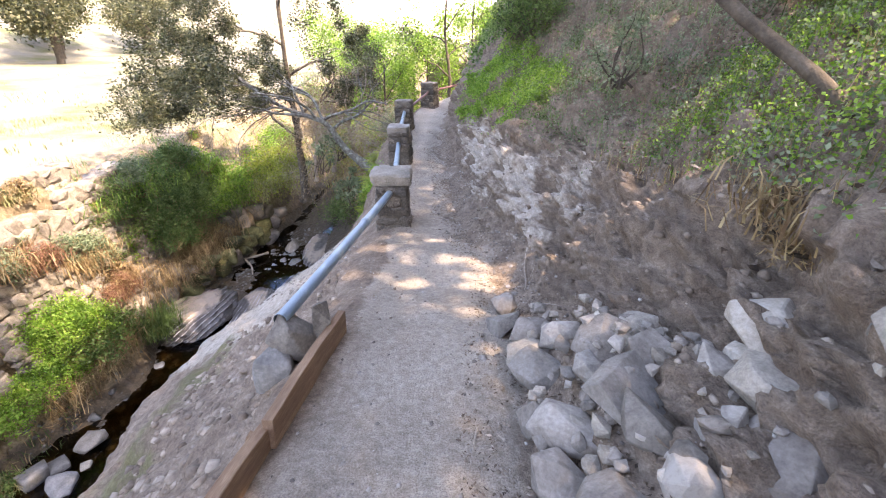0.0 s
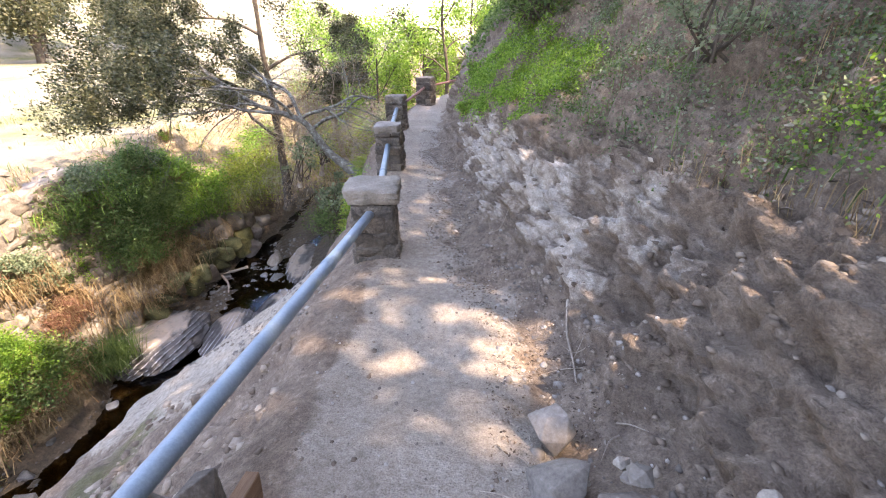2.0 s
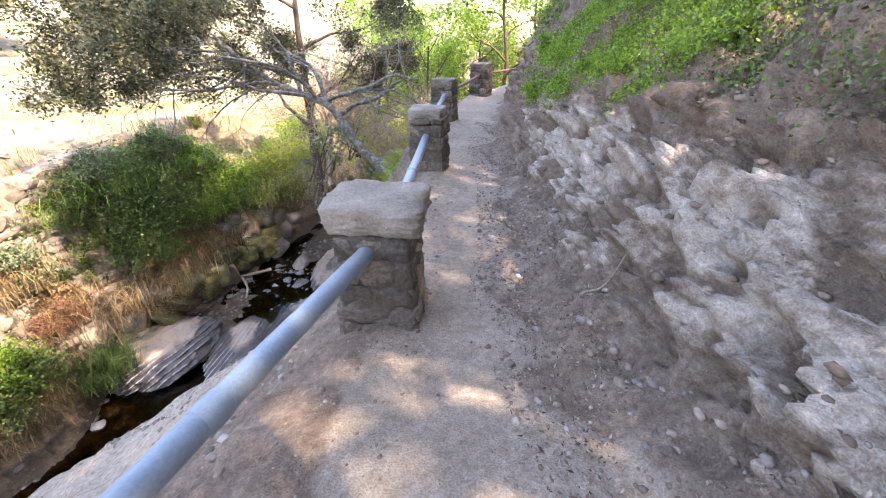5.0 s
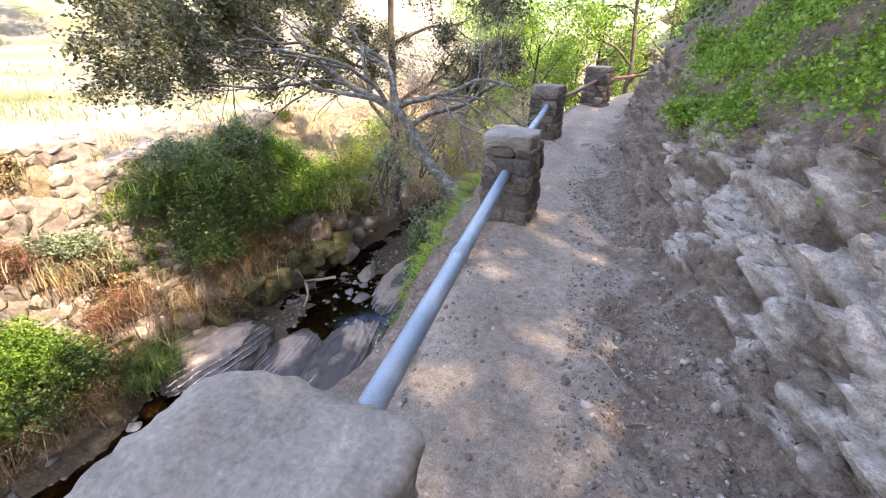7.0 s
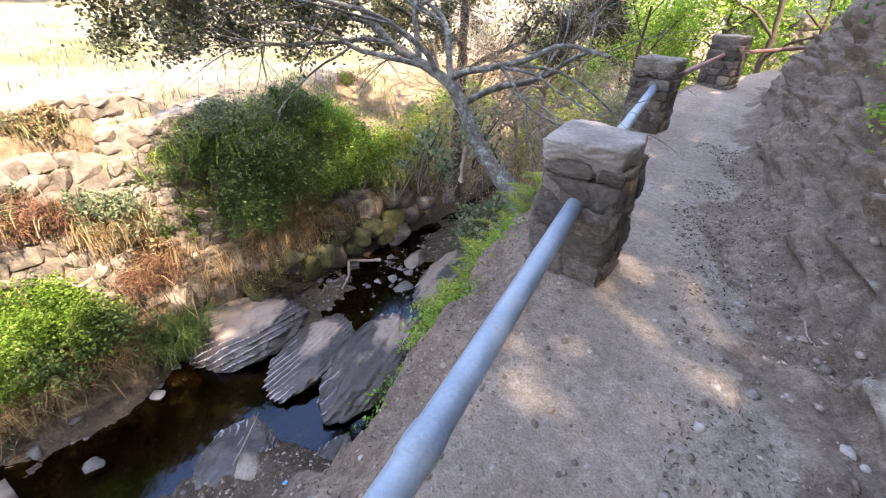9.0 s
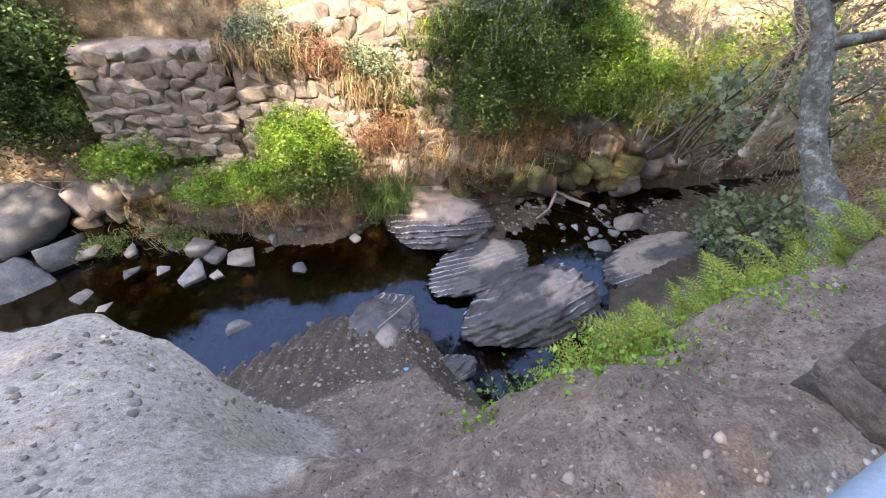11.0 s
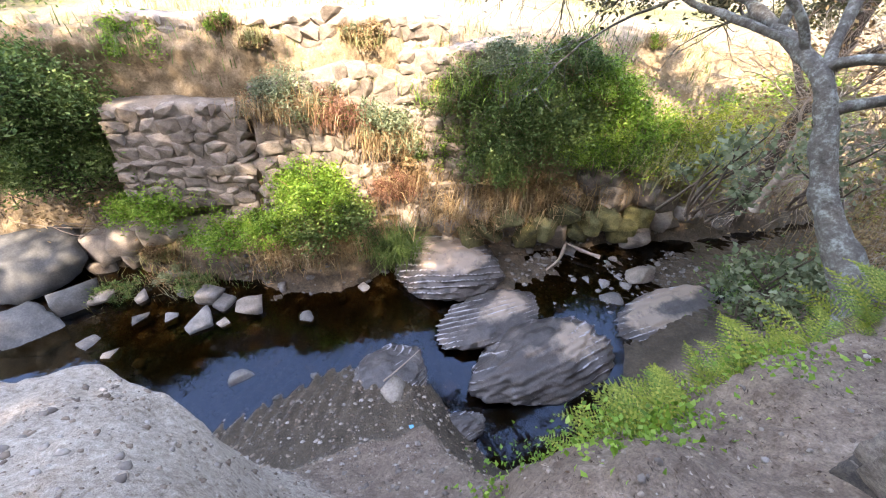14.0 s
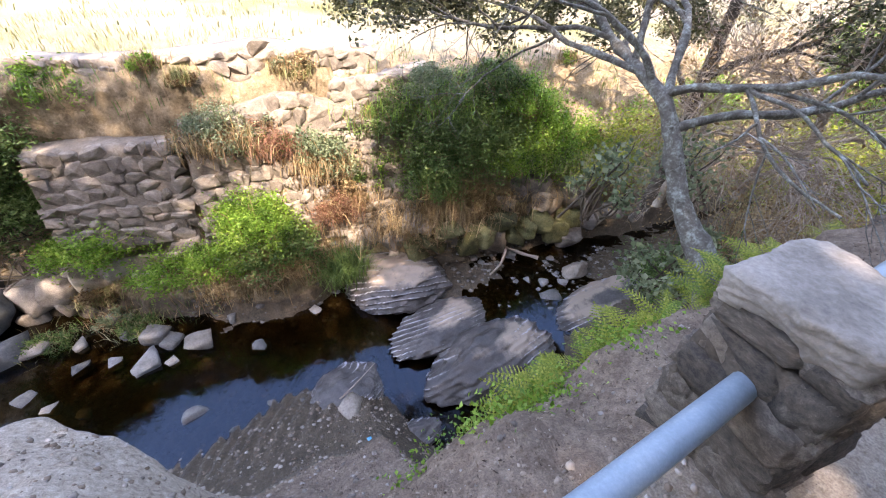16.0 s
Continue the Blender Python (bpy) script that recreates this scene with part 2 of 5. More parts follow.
    sp.inputs[0].default_value = .8
    L.new(col, sp.inputs[1])
    L.new(n_grit, sp.inputs[2])
    L.new(sp.outputs[0], bsdf.inputs["Base Color"])
    wet = N.new("ShaderNodeMapRange")
    wet.inputs["To Min"].default_value, wet.inputs["To Max"].default_value = .95, .5
    L.new(mask("bed", n_mid), wet.inputs["Value"])
    L.new(wet.outputs[0], bsdf.inputs["Roughness"])
    bsdf.inputs["Specular IOR Level"].default_value = .25
    b = N.new("ShaderNodeBump")
    b.inputs["Strength"].default_value, b.inputs["Distance"].default_value = .9, .05
    L.new(math2("ADD", math2("MULTIPLY", n_fine, .7), math2("MULTIPLY", n_grit, .3)), b.inputs["Height"])
    L.new(b.outputs[0], bsdf.inputs["Normal"])
    return m


M_GROUND = ground_material()


# ---- mesh helpers ----
def mesh_np(name, verts, faces, material=None, smooth=False):
    """A mesh from arrays: verts (n,3), faces (m,k) of one size."""
    verts, faces = np.asarray(verts, np.float32), np.asarray(faces, np.int32)
    me = bpy.data.meshes.new(name)
    me.vertices.add(len(verts))
    me.vertices.foreach_set("co", verts.ravel())
    k = faces.shape[1]
    me.loops.add(faces.size)
    me.loops.foreach_set("vertex_index", faces.ravel())
    me.polygons.add(len(faces))
    me.polygons.foreach_set("loop_start", np.arange(0, faces.size, k, dtype=np.int32))
    if smooth:
        me.polygons.foreach_set("use_smooth", np.ones(len(faces), bool))
    me.update(calc_edges=True)
    if material:
        me.materials.append(material)
    return me


def part_me(name, me, parent=None, label="", m=None):
    ob = new(name, me)
    if parent is not None:
        ob.parent = parent
    if m is not None:
        ob.matrix_basis = m
    return tagged(ob, label)


def thing(name, label, category, at=(0, 0, 0), group="", kind="", rz=0):
    ob = new(name)
    ob.empty_display_size = 0.1
    ob.matrix_basis = pose(*at, 0, 0, rz)
    return tagged(ob, label, category, group, kind)


def ico(sub):
    bm = bmesh.new()
    bmesh.ops.create_icosphere(bm, subdivisions=sub, radius=1)
    v = np.array([x.co[:] for x in bm.verts])
    f = np.array([[x.index for x in p.verts] for p in bm.faces])
    bm.free()
    return v, f


ICO = {k: ico(k) for k in (1, 2, 3, 4, 5, 6)}


def rock_mesh(name, size, seed, material, sub=3, rough=.22, blocky=.5, flat_base=True, scale=1.3, strata=0.0, cuts=7):
    """An uneven stone: small ones are angular hulls, large ones rounded with fine relief."""
    if sub <= 3:
        r = np.random.default_rng(seed)
        e = 1.0 / (1.0 + 2.2 * blocky)
        p = r.normal(size=(11 + int(9 * blocky), 3))
        p /= np.linalg.norm(p, axis=1, keepdims=True)
        p = np.sign(p) * np.abs(p) ** e
        p /= np.abs(p).max(0)
        bm = bmesh.new()
        for c in p:
            bm.verts.new(c)
        res = bmesh.ops.convex_hull(bm, input=bm.verts[:])
        bmesh.ops.delete(bm, geom=[g for g in set(res["geom_interior"]) if isinstance(g, bmesh.types.BMVert)], context="VERTS")
        bmesh.ops.subdivide_edges(bm, edges=bm.edges[:], cuts=2, use_grid_fill=True)
        bmesh.ops.triangulate(bm, faces=bm.faces[:])
        bm.verts.index_update()
        v = np.array([x.co[:] for x in bm.verts])
        f = np.array([[x.index for x in q.verts] for q in bm.faces])
        bm.free()
        q = v * scale + seed * 3.7
        v = v + (v / np.linalg.norm(v, axis=1, keepdims=True)) * (rough * (.22 * fbm(q * 1.5, 2) + .3 * fbm(q * 4, 2)))[:, None]
        v = v / np.abs(v).max(0) * np.asarray(size) / 2
        if flat_base:
            v[:, 2] -= v[:, 2].min()
        return mesh_np(name, v, f, material)
    v, f = ICO[sub]
    r = np.random.default_rng(seed)
    n = r.normal(size=(max(cuts, 1), 3))
    n /= np.linalg.norm(n, axis=1, keepdims=True)
    d = r.uniform(.5, .9, len(n)) if blocky < .8 else r.uniform(.74, 1.18, len(n))
    if blocky > .45:
        n = np.vstack([n, np.eye(3), -np.eye(3)])
        d = np.concatenate([d, np.full(6, .78)])
    q = np.maximum(v @ n.T, 1e-6)
    reach = np.minimum((d[None] / q).min(1), 1.25)
    soft = .12 if sub >= 4 and blocky < .45 else .02
    if strata:
        soft = .45
    reach = reach * (1 - soft) + soft * .85
    v = v * reach[:, None]
    q = v * scale + seed * 3.7
    v = v * (1 + rough * (.5 * fbm(q, 3) + .5 * fbm(q * 3.7, 3))[:, None])
    v = v / np.abs(v).max(0)
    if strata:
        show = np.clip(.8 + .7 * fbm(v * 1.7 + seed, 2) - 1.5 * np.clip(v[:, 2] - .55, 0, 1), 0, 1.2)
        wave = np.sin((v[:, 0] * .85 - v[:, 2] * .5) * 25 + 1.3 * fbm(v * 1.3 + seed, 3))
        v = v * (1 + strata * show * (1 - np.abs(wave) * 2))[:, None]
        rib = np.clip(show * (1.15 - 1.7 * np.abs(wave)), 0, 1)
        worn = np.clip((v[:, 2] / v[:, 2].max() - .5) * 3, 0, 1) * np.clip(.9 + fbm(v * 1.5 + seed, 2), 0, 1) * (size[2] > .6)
    v = v * np.asarray(size) / 2
    if flat_base:
        zmin = v[:, 2].min()
        v[:, 2] = np.maximum(v[:, 2], zmin * .8)
        v[:, 2] -= v[:, 2].min()
    me = mesh_np(name, v, f, material, smooth=sub >= 5)
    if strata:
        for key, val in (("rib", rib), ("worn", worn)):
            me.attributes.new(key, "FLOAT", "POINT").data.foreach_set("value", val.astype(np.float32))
    return me


def slab_mesh(name, size, seed, material, square=9.0):
    """A broken flat slab: uneven outline, nearly level top, chipped edges."""
    v, f = ICO[5]
    k = (np.abs(v) ** square).sum(1) ** (1 / square)
    v = v / k[:, None]
    ang = np.arctan2(v[:, 1], v[:, 0])
    ring = np.stack([np.cos(ang), np.sin(ang), 0 * ang], -1)
    v[:, :2] *= (1 + .11 * fbm(ring * 1.3 + seed * 3.1, 4) - .10 * np.clip(-v[:, 2], 0, 1) * (1 + fbm(ring * 3 + seed, 2)))[:, None]
    edge = np.clip((np.abs(v[:, :2]).max(1) - .6) / .4, 0, 1)
    v[:, 2] += .10 * fbm(v * 1.6 + seed, 3) - .28 * edge * np.clip(fbm(v * np.array([3, 3, 1]) + seed * 2, 3), 0, 1)
    v *= (1 + .04 * fbm(v * 6 + seed, 4, .6))[:, None]
    v = v / np.abs(v).max(0) * np.asarray(size) / 2
    v[:, 2] -= v[:, 2].min()
    return mesh_np(name, v, f, material, smooth=True)


def block_mesh(name, size, seed, material, fine=True):
    """An angular broken block with flat faces and slightly blunted edges."""
    r = np.random.default_rng(seed)
    c = np.array(list(itertools.product((-1, 1), repeat=3)), float)
    c = c * r.uniform(.35, 1.0, c.shape) + r.normal(size=c.shape) * .08
    c = np.vstack([c, np.eye(3) * r.uniform(.85, 1.05), -np.eye(3)[:2] * .95])
    bm = bmesh.new()
    for p in c:
        bm.verts.new(p * np.asarray(size) / 2)
    res = bmesh.ops.convex_hull(bm, input=bm.verts[:])
    bmesh.ops.delete(bm, geom=[g for g in set(res["geom_interior"]) if isinstance(g, bmesh.types.BMVert)], context="VERTS")
    bmesh.ops.bevel(bm, geom=bm.edges[:], offset=min(size) * .025, segments=1, affect="EDGES", clamp_overlap=True)
    bmesh.ops.triangulate(bm, faces=bm.faces[:])
    if fine:
        bmesh.ops.subdivide_edges(bm, edges=[e for e in bm.edges if e.calc_length() > min(size) * .3], cuts=2)
    bmesh.ops.triangulate(bm, faces=bm.faces[:])
    low = min(v.co.z for v in bm.verts)
    for v in bm.verts:
        v.co += noise.noise_vector(v.co * 9 + Vector((seed, 0, 0))) * min(size) * .035
        v.co.z -= low
    me = bpy.data.meshes.new(name)
    bm.to_mesh(me)
    bm.free()
    me.materials.append(material)
    return me


def tube(points, radii, sides=7, wob=0.0, seed=0):
    """Vertices and quads of a tapering tube along points."""
    p = np.asarray(points, float)
    n = len(p)
    radii = np.broadcast_to(np.asarray(radii, float), (n,))
    t = np.gradient(p, axis=0)
    t /= np.linalg.norm(t, axis=1, keepdims=True) + 1e-9
    ref = np.array([0.31, 0.17, 0.93]) if abs(t[0, 2]) < .9 else np.array([.93, .17, .31])
    a = np.cross(t, ref)
    a /= np.linalg.norm(a, axis=1, keepdims=True) + 1e-9
    b = np.cross(t, a)
    ang = np.linspace(0, 2 * np.pi, sides, endpoint=False)
    ring = (np.cos(ang)[None, :, None] * a[:, None, :] + np.sin(ang)[None, :, None] * b[:, None, :])
    v = p[:, None, :] + ring * radii[:, None, None]
    if wob:
        v += ring * (radii[:, None] * wob * fbm(v * 6 + seed, 3))[:, :, None]
    v = v.reshape(-1, 3)
    i, j = np.meshgrid(np.arange(n - 1), np.arange(sides), indexing="ij")
    j2 = (j + 1) % sides
    f = np.stack([i * sides + j, i * sides + j2, (i + 1) * sides + j2, (i + 1) * sides + j], -1).reshape(-1, 4)
    return v, f


def join(parts):
    vs, fs, o = [], [], 0
    for v, f in parts:
        vs.append(v)
        fs.append(np.asarray(f) + o)
        o += len(v)
    return np.concatenate(vs), np.concatenate(fs)


def spline(ctrl, n=24):
    """A smooth line through control points."""
    c = np.asarray(ctrl, float)
    c = np.vstack([2 * c[0] - c[1], c, 2 * c[-1] - c[-2]])
    out = []
    segs = len(c) - 3
    for s in np.linspace(0, segs - 1e-6, n):
        k = int(s)
        t = s - k
        p0, p1, p2, p3 = c[k:k + 4]
        out.append(.5 * ((2 * p1) + (p2 - p0) * t + (2 * p0 - 5 * p1 + 4 * p2 - p3) * t ** 2 + (3 * p1 - p0 - 3 * p2 + p3) * t ** 3))
    return np.array(out)


def leaves(centres, size, r, up=.3, aspect=1.9, normals=None):
    """Folded pointed leaves, one at each centre: vertices and triangles' quads."""
    n = len(centres)
    d = r.normal(size=(n, 3))
    d[:, 2] = d[:, 2] * .6 + up
    if normals is not None:
        d = d * .7 + normals
    d /= np.linalg.norm(d, axis=1, keepdims=True)
    s = np.cross(d, r.normal(size=(n, 3)))
    s /= np.linalg.norm(s, axis=1, keepdims=True)
    nn = np.cross(d, s)
    L = (size * r.uniform(.6, 1.35, n))[:, None]
    w = L / aspect / 2
    a = centres
    tip = centres + d * L
    m1 = centres + d * L * .45 + s * w + nn * w * .5
    m2 = centres + d * L * .45 - s * w + nn * w * .5
    v = np.stack([a, m1, tip, m2], 1).reshape(-1, 3)
    f = np.arange(4 * n).reshape(-1, 4)
    return v, f


def blades(roots, height, r, lean=.35, width=.008):
    """Grass blades: two quads each, bending over."""
    n = len(roots)
    h = height * r.uniform(.5, 1.2, n)[:, None]
    ang = r.uniform(0, 2 * np.pi, n)
    out = np.stack([np.cos(ang), np.sin(ang), np.zeros(n)], 1)
    side = np.stack([-np.sin(ang), np.cos(ang), np.zeros(n)], 1)
    ln = lean * r.uniform(.2, 1.6, n)[:, None]
    mid = roots + np.array([0, 0, 1]) * h * .6 + out * h * ln * .35
    tip = roots + np.array([0, 0, 1]) * h * (1 - .35 * np.minimum(ln, 1)) + out * h * ln
    w = width * r.uniform(.6, 1.4, n)[:, None]
    v = np.stack([roots - side * w, roots + side * w, mid + side * w * .8, mid - side * w * .8, tip + side * w * .15, tip - side * w * .15], 1).reshape(-1, 3)
    k = np.arange(n)[:, None] * 6
    f = np.concatenate([k + np.array([0, 1, 2, 3]), k + np.array([3, 2, 4, 5])])
    return v, f


# ---- the ground: one sheet, shaped across the valley ----
def tab(y, ys, vs):
    return np.interp(y, ys, vs)


def path_z(y):
    return tab(y, [-30, -3, 0, 1.7, 2.5, 3.5, 5, 8, 12, 16, 60], [6, .55, -.1, -.45, -.62, -.84, -.97, -1.07, -1.1, -1.12, -1.2])


def edge_x(y):
    return tab(y, [-30, 0, 2.5, 5.2, 8.4, 10, 11.9, 14, 16.2, 19, 60], [-.7, -.78, -.78, -.85, -1.2, -1.35, -1.5, -1.4, -1.2, -.2, 12])


def foot_x(y):
    return tab(y, [-30, 0, 1.2, 2.9, 3.8, 4.9, 5.6, 6.3, 8, 8.8, 10, 12, 15, 17, 19, 60], [1.0, .8, .75, .85, .92, .55, .38, .4, .26, .1, .0, -.05, .0, .3, 1.6, 14])


def water_z(y):
    return tab(y, [-60, 8.8, 9.6, 11.2, 15, 25, 60], [-5.92, -5.88, -5.86, -5.62, -5.5, -5.2, -4.6])


def profile(y):
    """Break points (x, z, steps) across the valley at y, from the hill to the far hill."""
    zp, xl, xf = path_z(y), edge_x(y), foot_x(y)
    wz = water_z(y)
    bx = tab(y, [-30, -2, 2, 3.6, 5.0, 5.5, 6.0, 6.5, 6.9, 30], [1.5, 1.5, 1.7, 2.2, 2.1, 1.75, 1.05, .3, 0, 0])          # bulge of the near boulder ledge
    cut = tab(y, [-30, 1, 3, 4.6, 5.6, 7, 9, 12, 16, 60], [.75, .75, .8, .85, .75, .62, .5, .45, .5, .5])
    ct = tab(y, [-30, 1, 3, 4.6, 5.6, 7, 9, 12, 16, 60], [1.0, 1.0, 1.05, 1.15, 1.05, 1.0, .95, 1.25, 1.3, 1.3])
    steep = tab(y, [-30, 5, 8, 10, 16, 60], [.85, .9, 1.15, 1.6, 1.7, 1.2])
    right = tab(y, [-30, 2, 4.6, 5.5, 6.5, 7.8, 8.3, 8.8, 10.2, 11.2, 13, 17, 24, 60], [-3.8, -3.7, -3.5, -3.8, -4.1, -4.15, -3.2, -2.6, -2.6, -3.0, -3.6, -3.4, -3.0, 9])
    pool = tab(y, [-30, 8.2, 8.7, 10.8, 11.6, 60], [0, 0, 1, 1, 0, 0])            # dark channel under the ferns
    left = tab(y, [-30, 0, 2.5, 4.2, 5.7, 7.0, 8.6, 10.5, 12.4, 15, 20, 26, 60], [-9.5, -9.6, -9.2, -8.6, -7.9, -7.5, -7.9, -7.6, -7.3, -6.8, -6.5, -6, 4])
    lx = left - tab(y, [-30, 3, 5, 8, 12, 20], [.5, .6, .7, .55, .35, .5])
    tx = tab(y, [-30, 0, 4, 6, 8, 10, 12, 15, 20, 26, 60], [-11.2, -10.4, -9.7, -9.6, -9.5, -9.3, -9.3, -9.2, -9, -8.5, 2])
    fz = tab(y, [-30, 3, 8, 12, 20, 60], [-1.5, -1.55, -1.7, -1.75, -1.9, -1.5])
    h2 = zp + ct
    rows = [
        (140.0, h2 + 62, 1), (40.0, h2 + 27, 6), (12.0, h2 + 8.6, 8), (5.0 + xf, h2 + steep * 4.1, 24), (2.6 + xf, h2 + steep * 1.7, 26),
        (xf + cut, h2, 32), (xf + cut * .45, zp + ct * .55, 26), (xf + .02, zp + .06, 8), (xf - .28, zp + .0, 10), ((xf + xl) / 2, zp - .015, 12), (xl + .05, zp, 8),
        (xl - .28, zp - .25, 10), (xl - .62 - bx * .62, zp - 1.1 - bx * .1, 18), (xl - .76 - bx, zp - 2.3 + bx * .2, 26), (right + .45, wz + .62, 10), (right - .35, wz + .3 - .24 * pool, 14),
        (right - 1.3 + .7 * pool, wz - .05 - .1 * pool, 10), ((right * .45 + left * .55), wz - tab(y, [-30, 8.8, 10.2, 13.2, 15, 60], [.35, .35, .03, .0, -.22, -.3]), 14), (left + .35, wz - .06, 10), (left, wz + .35, 20), (lx, wz + 1.3, 22),
        ((lx + tx) / 2, (wz + 1.3 + fz) / 2 - .15, 22), (tx + .22, fz - .2, 6), (tx, fz + .02, 10), (-12.5 + tab(y, [-30, 20, 60], [0, 0, 8]), fz + .12, 14), (-24.0, fz + .5, 10), (-44.0, fz + 1.2, 6), (-58.0, 5.0, 5), (-90.0, 24.0, 3), (-320.0, 70.0, 0)]
    return rows


ys = np.concatenate([[-160, -80, -45, -28, -18, -12, -8, -6], np.arange(-4.5, -.6, .3), np.arange(-.6, 10, .042), np.arange(10, 12, .06), np.arange(12, 20, .12), np.arange(20, 34, .5), [36, 39, 43, 50, 60, 80, 120, 200, 320]])
prof = profile(ys)
cols_x, cols_z = [], []
for (x0, z0, n), (x1, z1, _) in zip(prof[:-1], prof[1:]):
    for k in range(n):
        f = k / n
        cols_x.append(np.broadcast_to(x0 + (x1 - x0) * f, ys.shape))
        cols_z.append(np.broadcast_to(z0 + (z1 - z0) * f, ys.shape))
cols_x.append(np.broadcast_to(prof[-1][0], ys.shape))
cols_z.append(np.broadcast_to(prof[-1][1], ys.shape))
GX, GZ = np.array(cols_x, float), np.array(cols_z, float)
GY = np.broadcast_to(ys, GX.shape).copy()
for _ in range(2):
    GZ[1:-1] = GZ[1:-1] * .5 + (GZ[:-2] + GZ[2:]) * .25
NEAR = ((ys > -6) & (ys < 36)).astype(float)[None, :] * (np.abs(GX + 3) < 30)
on_path = np.clip(1 - np.maximum(np.maximum(GX - (foot_x(GY) - .12), edge_x(GY) + .05 - GX), 0) / .25, 0, 1)
P = np.stack([GX, GY, GZ], -1)
dux, duz = np.gradient(GX, axis=0), np.gradient(GZ, axis=0)
ln = np.sqrt(dux ** 2 + duz ** 2) + 1e-6
nx, nz_ = duz / ln, -dux / ln
n_big, n_mid, n_small = fbm(P * .7, 3), fbm(P * 2.3 + 9, 4), fbm(P * 9 + 31, 3)
ridge = 1 - np.abs(fbm(P * np.array([1.6, 1.1, 2.6]) + 5, 4))
rough = 1 - on_path * .86
slope_mask = np.clip((GX - foot_x(GY) + .1) / .3, 0, 1) * np.clip((4.5 - GX) / 2, 0, 1)
chunk = np.abs(fbm(P * np.array([3.4, 2.4, 4.6]) + 71, 3))
disp = NEAR * rough * (.09 * n_big + .07 * n_mid + .03 * n_small) + NEAR * slope_mask * (.17 * (ridge - .6) - .2 * (chunk - .25) + .03 * n_small + .11 * (.55 - np.abs(fbm(P * np.array([6.5, 4.5, 8.0]) + 3, 4, .6)))) + NEAR * rough * (1 - slope_mask) * .05 * (ridge - .6)
crag_n = np.abs(fbm(P * np.array([6.5, 4.5, 8.0]) + 3, 4, .6))
crag = 1.5 * (ridge - .62) - 1.1 * (chunk - .25) + .9 * (.3 - crag_n)
on_field = np.clip((-9.9 - GX) / 1.0, 0, 1)
disp *= 1 - on_field * .6
on_beach = np.clip((water_z(GY) + 1.0 - GZ) / .4, 0, 1) * (GX < -2) * (GX > -6.2)
disp *= 1 - on_beach * .75
on_ledge = np.clip((edge_x(GY) - .2 - GX) / .4, 0, 1) * np.clip((6.9 - GY) / .5, 0, 1) * np.clip((GX + 4.6) / .4, 0, 1)
disp *= 1 - on_ledge * np.clip((GY - 4.2) / .8, 0, 1) * .5
# dipping rock ledges in the cut, crumbly clods in its soil
in_rock = slope_mask * np.clip((GY - 2.7) / 1.6, 0, 1) * np.clip((9.6 - GY) / 1.2, 0, 1)
dip = .72 * GY + .7 * GZ + .1 * n_big + .13 * n_mid
saw = dip * 1.9 - np.floor(dip * 1.9)
disp += NEAR * in_rock * (.075 * saw ** 1.6 * np.clip(.5 + n_big, 0, 1.2) - .03 + .09 * (.35 - np.abs(fbm(P * np.array([9, 7, 12]) + 6, 4, .62))))
disp += NEAR * slope_mask * (1 - in_rock) * .075 * (np.abs(fbm(P * 6.5 + 4, 4, .6)) - .25)
disp += NEAR * on_beach * np.clip((-4.1 - GX) / .4, 0, 1) * .03 * np.sin((GY * .9 + GX * .45) * 30 + 2 * n_mid)
PX, PY, PZ = GX + nx * disp, GY, GZ + nz_ * disp
mound = path_z(GY) + np.clip((GX - .5) * .9, -.05, .36) - .05 + .03 * n_small
in_heap = np.clip((GY - .2) / .5, 0, 1) * np.clip((2.9 - 1.5 * np.clip(GX - .57, 0, 1) - GY) / .35, 0, 1) * (GX > .45) * (GX < 2.2)
PZ = np.where(in_heap > 0, np.maximum(PZ, PZ + (mound - PZ) * in_heap), PZ)
PZ = PZ - .05 * np.exp(-((GX - (foot_x(GY) - .22)) / .14) ** 2) * NEAR + .012 * n_mid * on_path * NEAR
nu, nv = GX.shape
ii, jj = np.meshgrid(np.arange(nu - 1), np.arange(nv - 1), indexing="ij")
gf = np.stack([ii * nv + jj, ii * nv + jj + 1, (ii + 1) * nv + jj + 1, (ii + 1) * nv + jj], -1).reshape(-1, 4)[:, ::-1]
ground_me = mesh_np("ground", np.stack([PX, PY, PZ], -1).reshape(-1, 3), gf, M_GROUND, smooth=True)
above = GX - foot_x(GY)
rel = PZ - path_z(GY)
zones = {
    "path": np.clip(1 - np.maximum(np.maximum(GX - (foot_x(GY) - .38 + .2 * n_mid), edge_x(GY) + .22 + .15 * n_big - GX), 0) / .22, 0, 1),
    "rock": np.clip((1.35 - rel) * 1.6, 0, 1) * in_rock * np.clip(.3 + .5 * crag + .5 * saw, 0, 1),
    "boulder": on_ledge * np.clip((PZ + 4.6) / .6, 0, 1) * np.clip((GY - 3.7 + .5 * n_mid) / .8, 0, 1) * np.clip((edge_x(GY) - .45 - GX) / .3 + .5 * n_mid, 0, 1),
    "moss": .62 * on_ledge * np.exp(-((GX + 2.75 + .12 * n_mid) / .4) ** 2) * np.clip((4.6 - GY) / .6, 0, 1),
    "field": on_field,
    "bed": np.clip((water_z(GY) + np.where((GX > -5.4) & (GY < 9), .85, .42) - PZ) / .25, 0, 1) * (GX < -2),
    "bank": np.clip((-6.8 - GX) / .5, 0, 1),
}
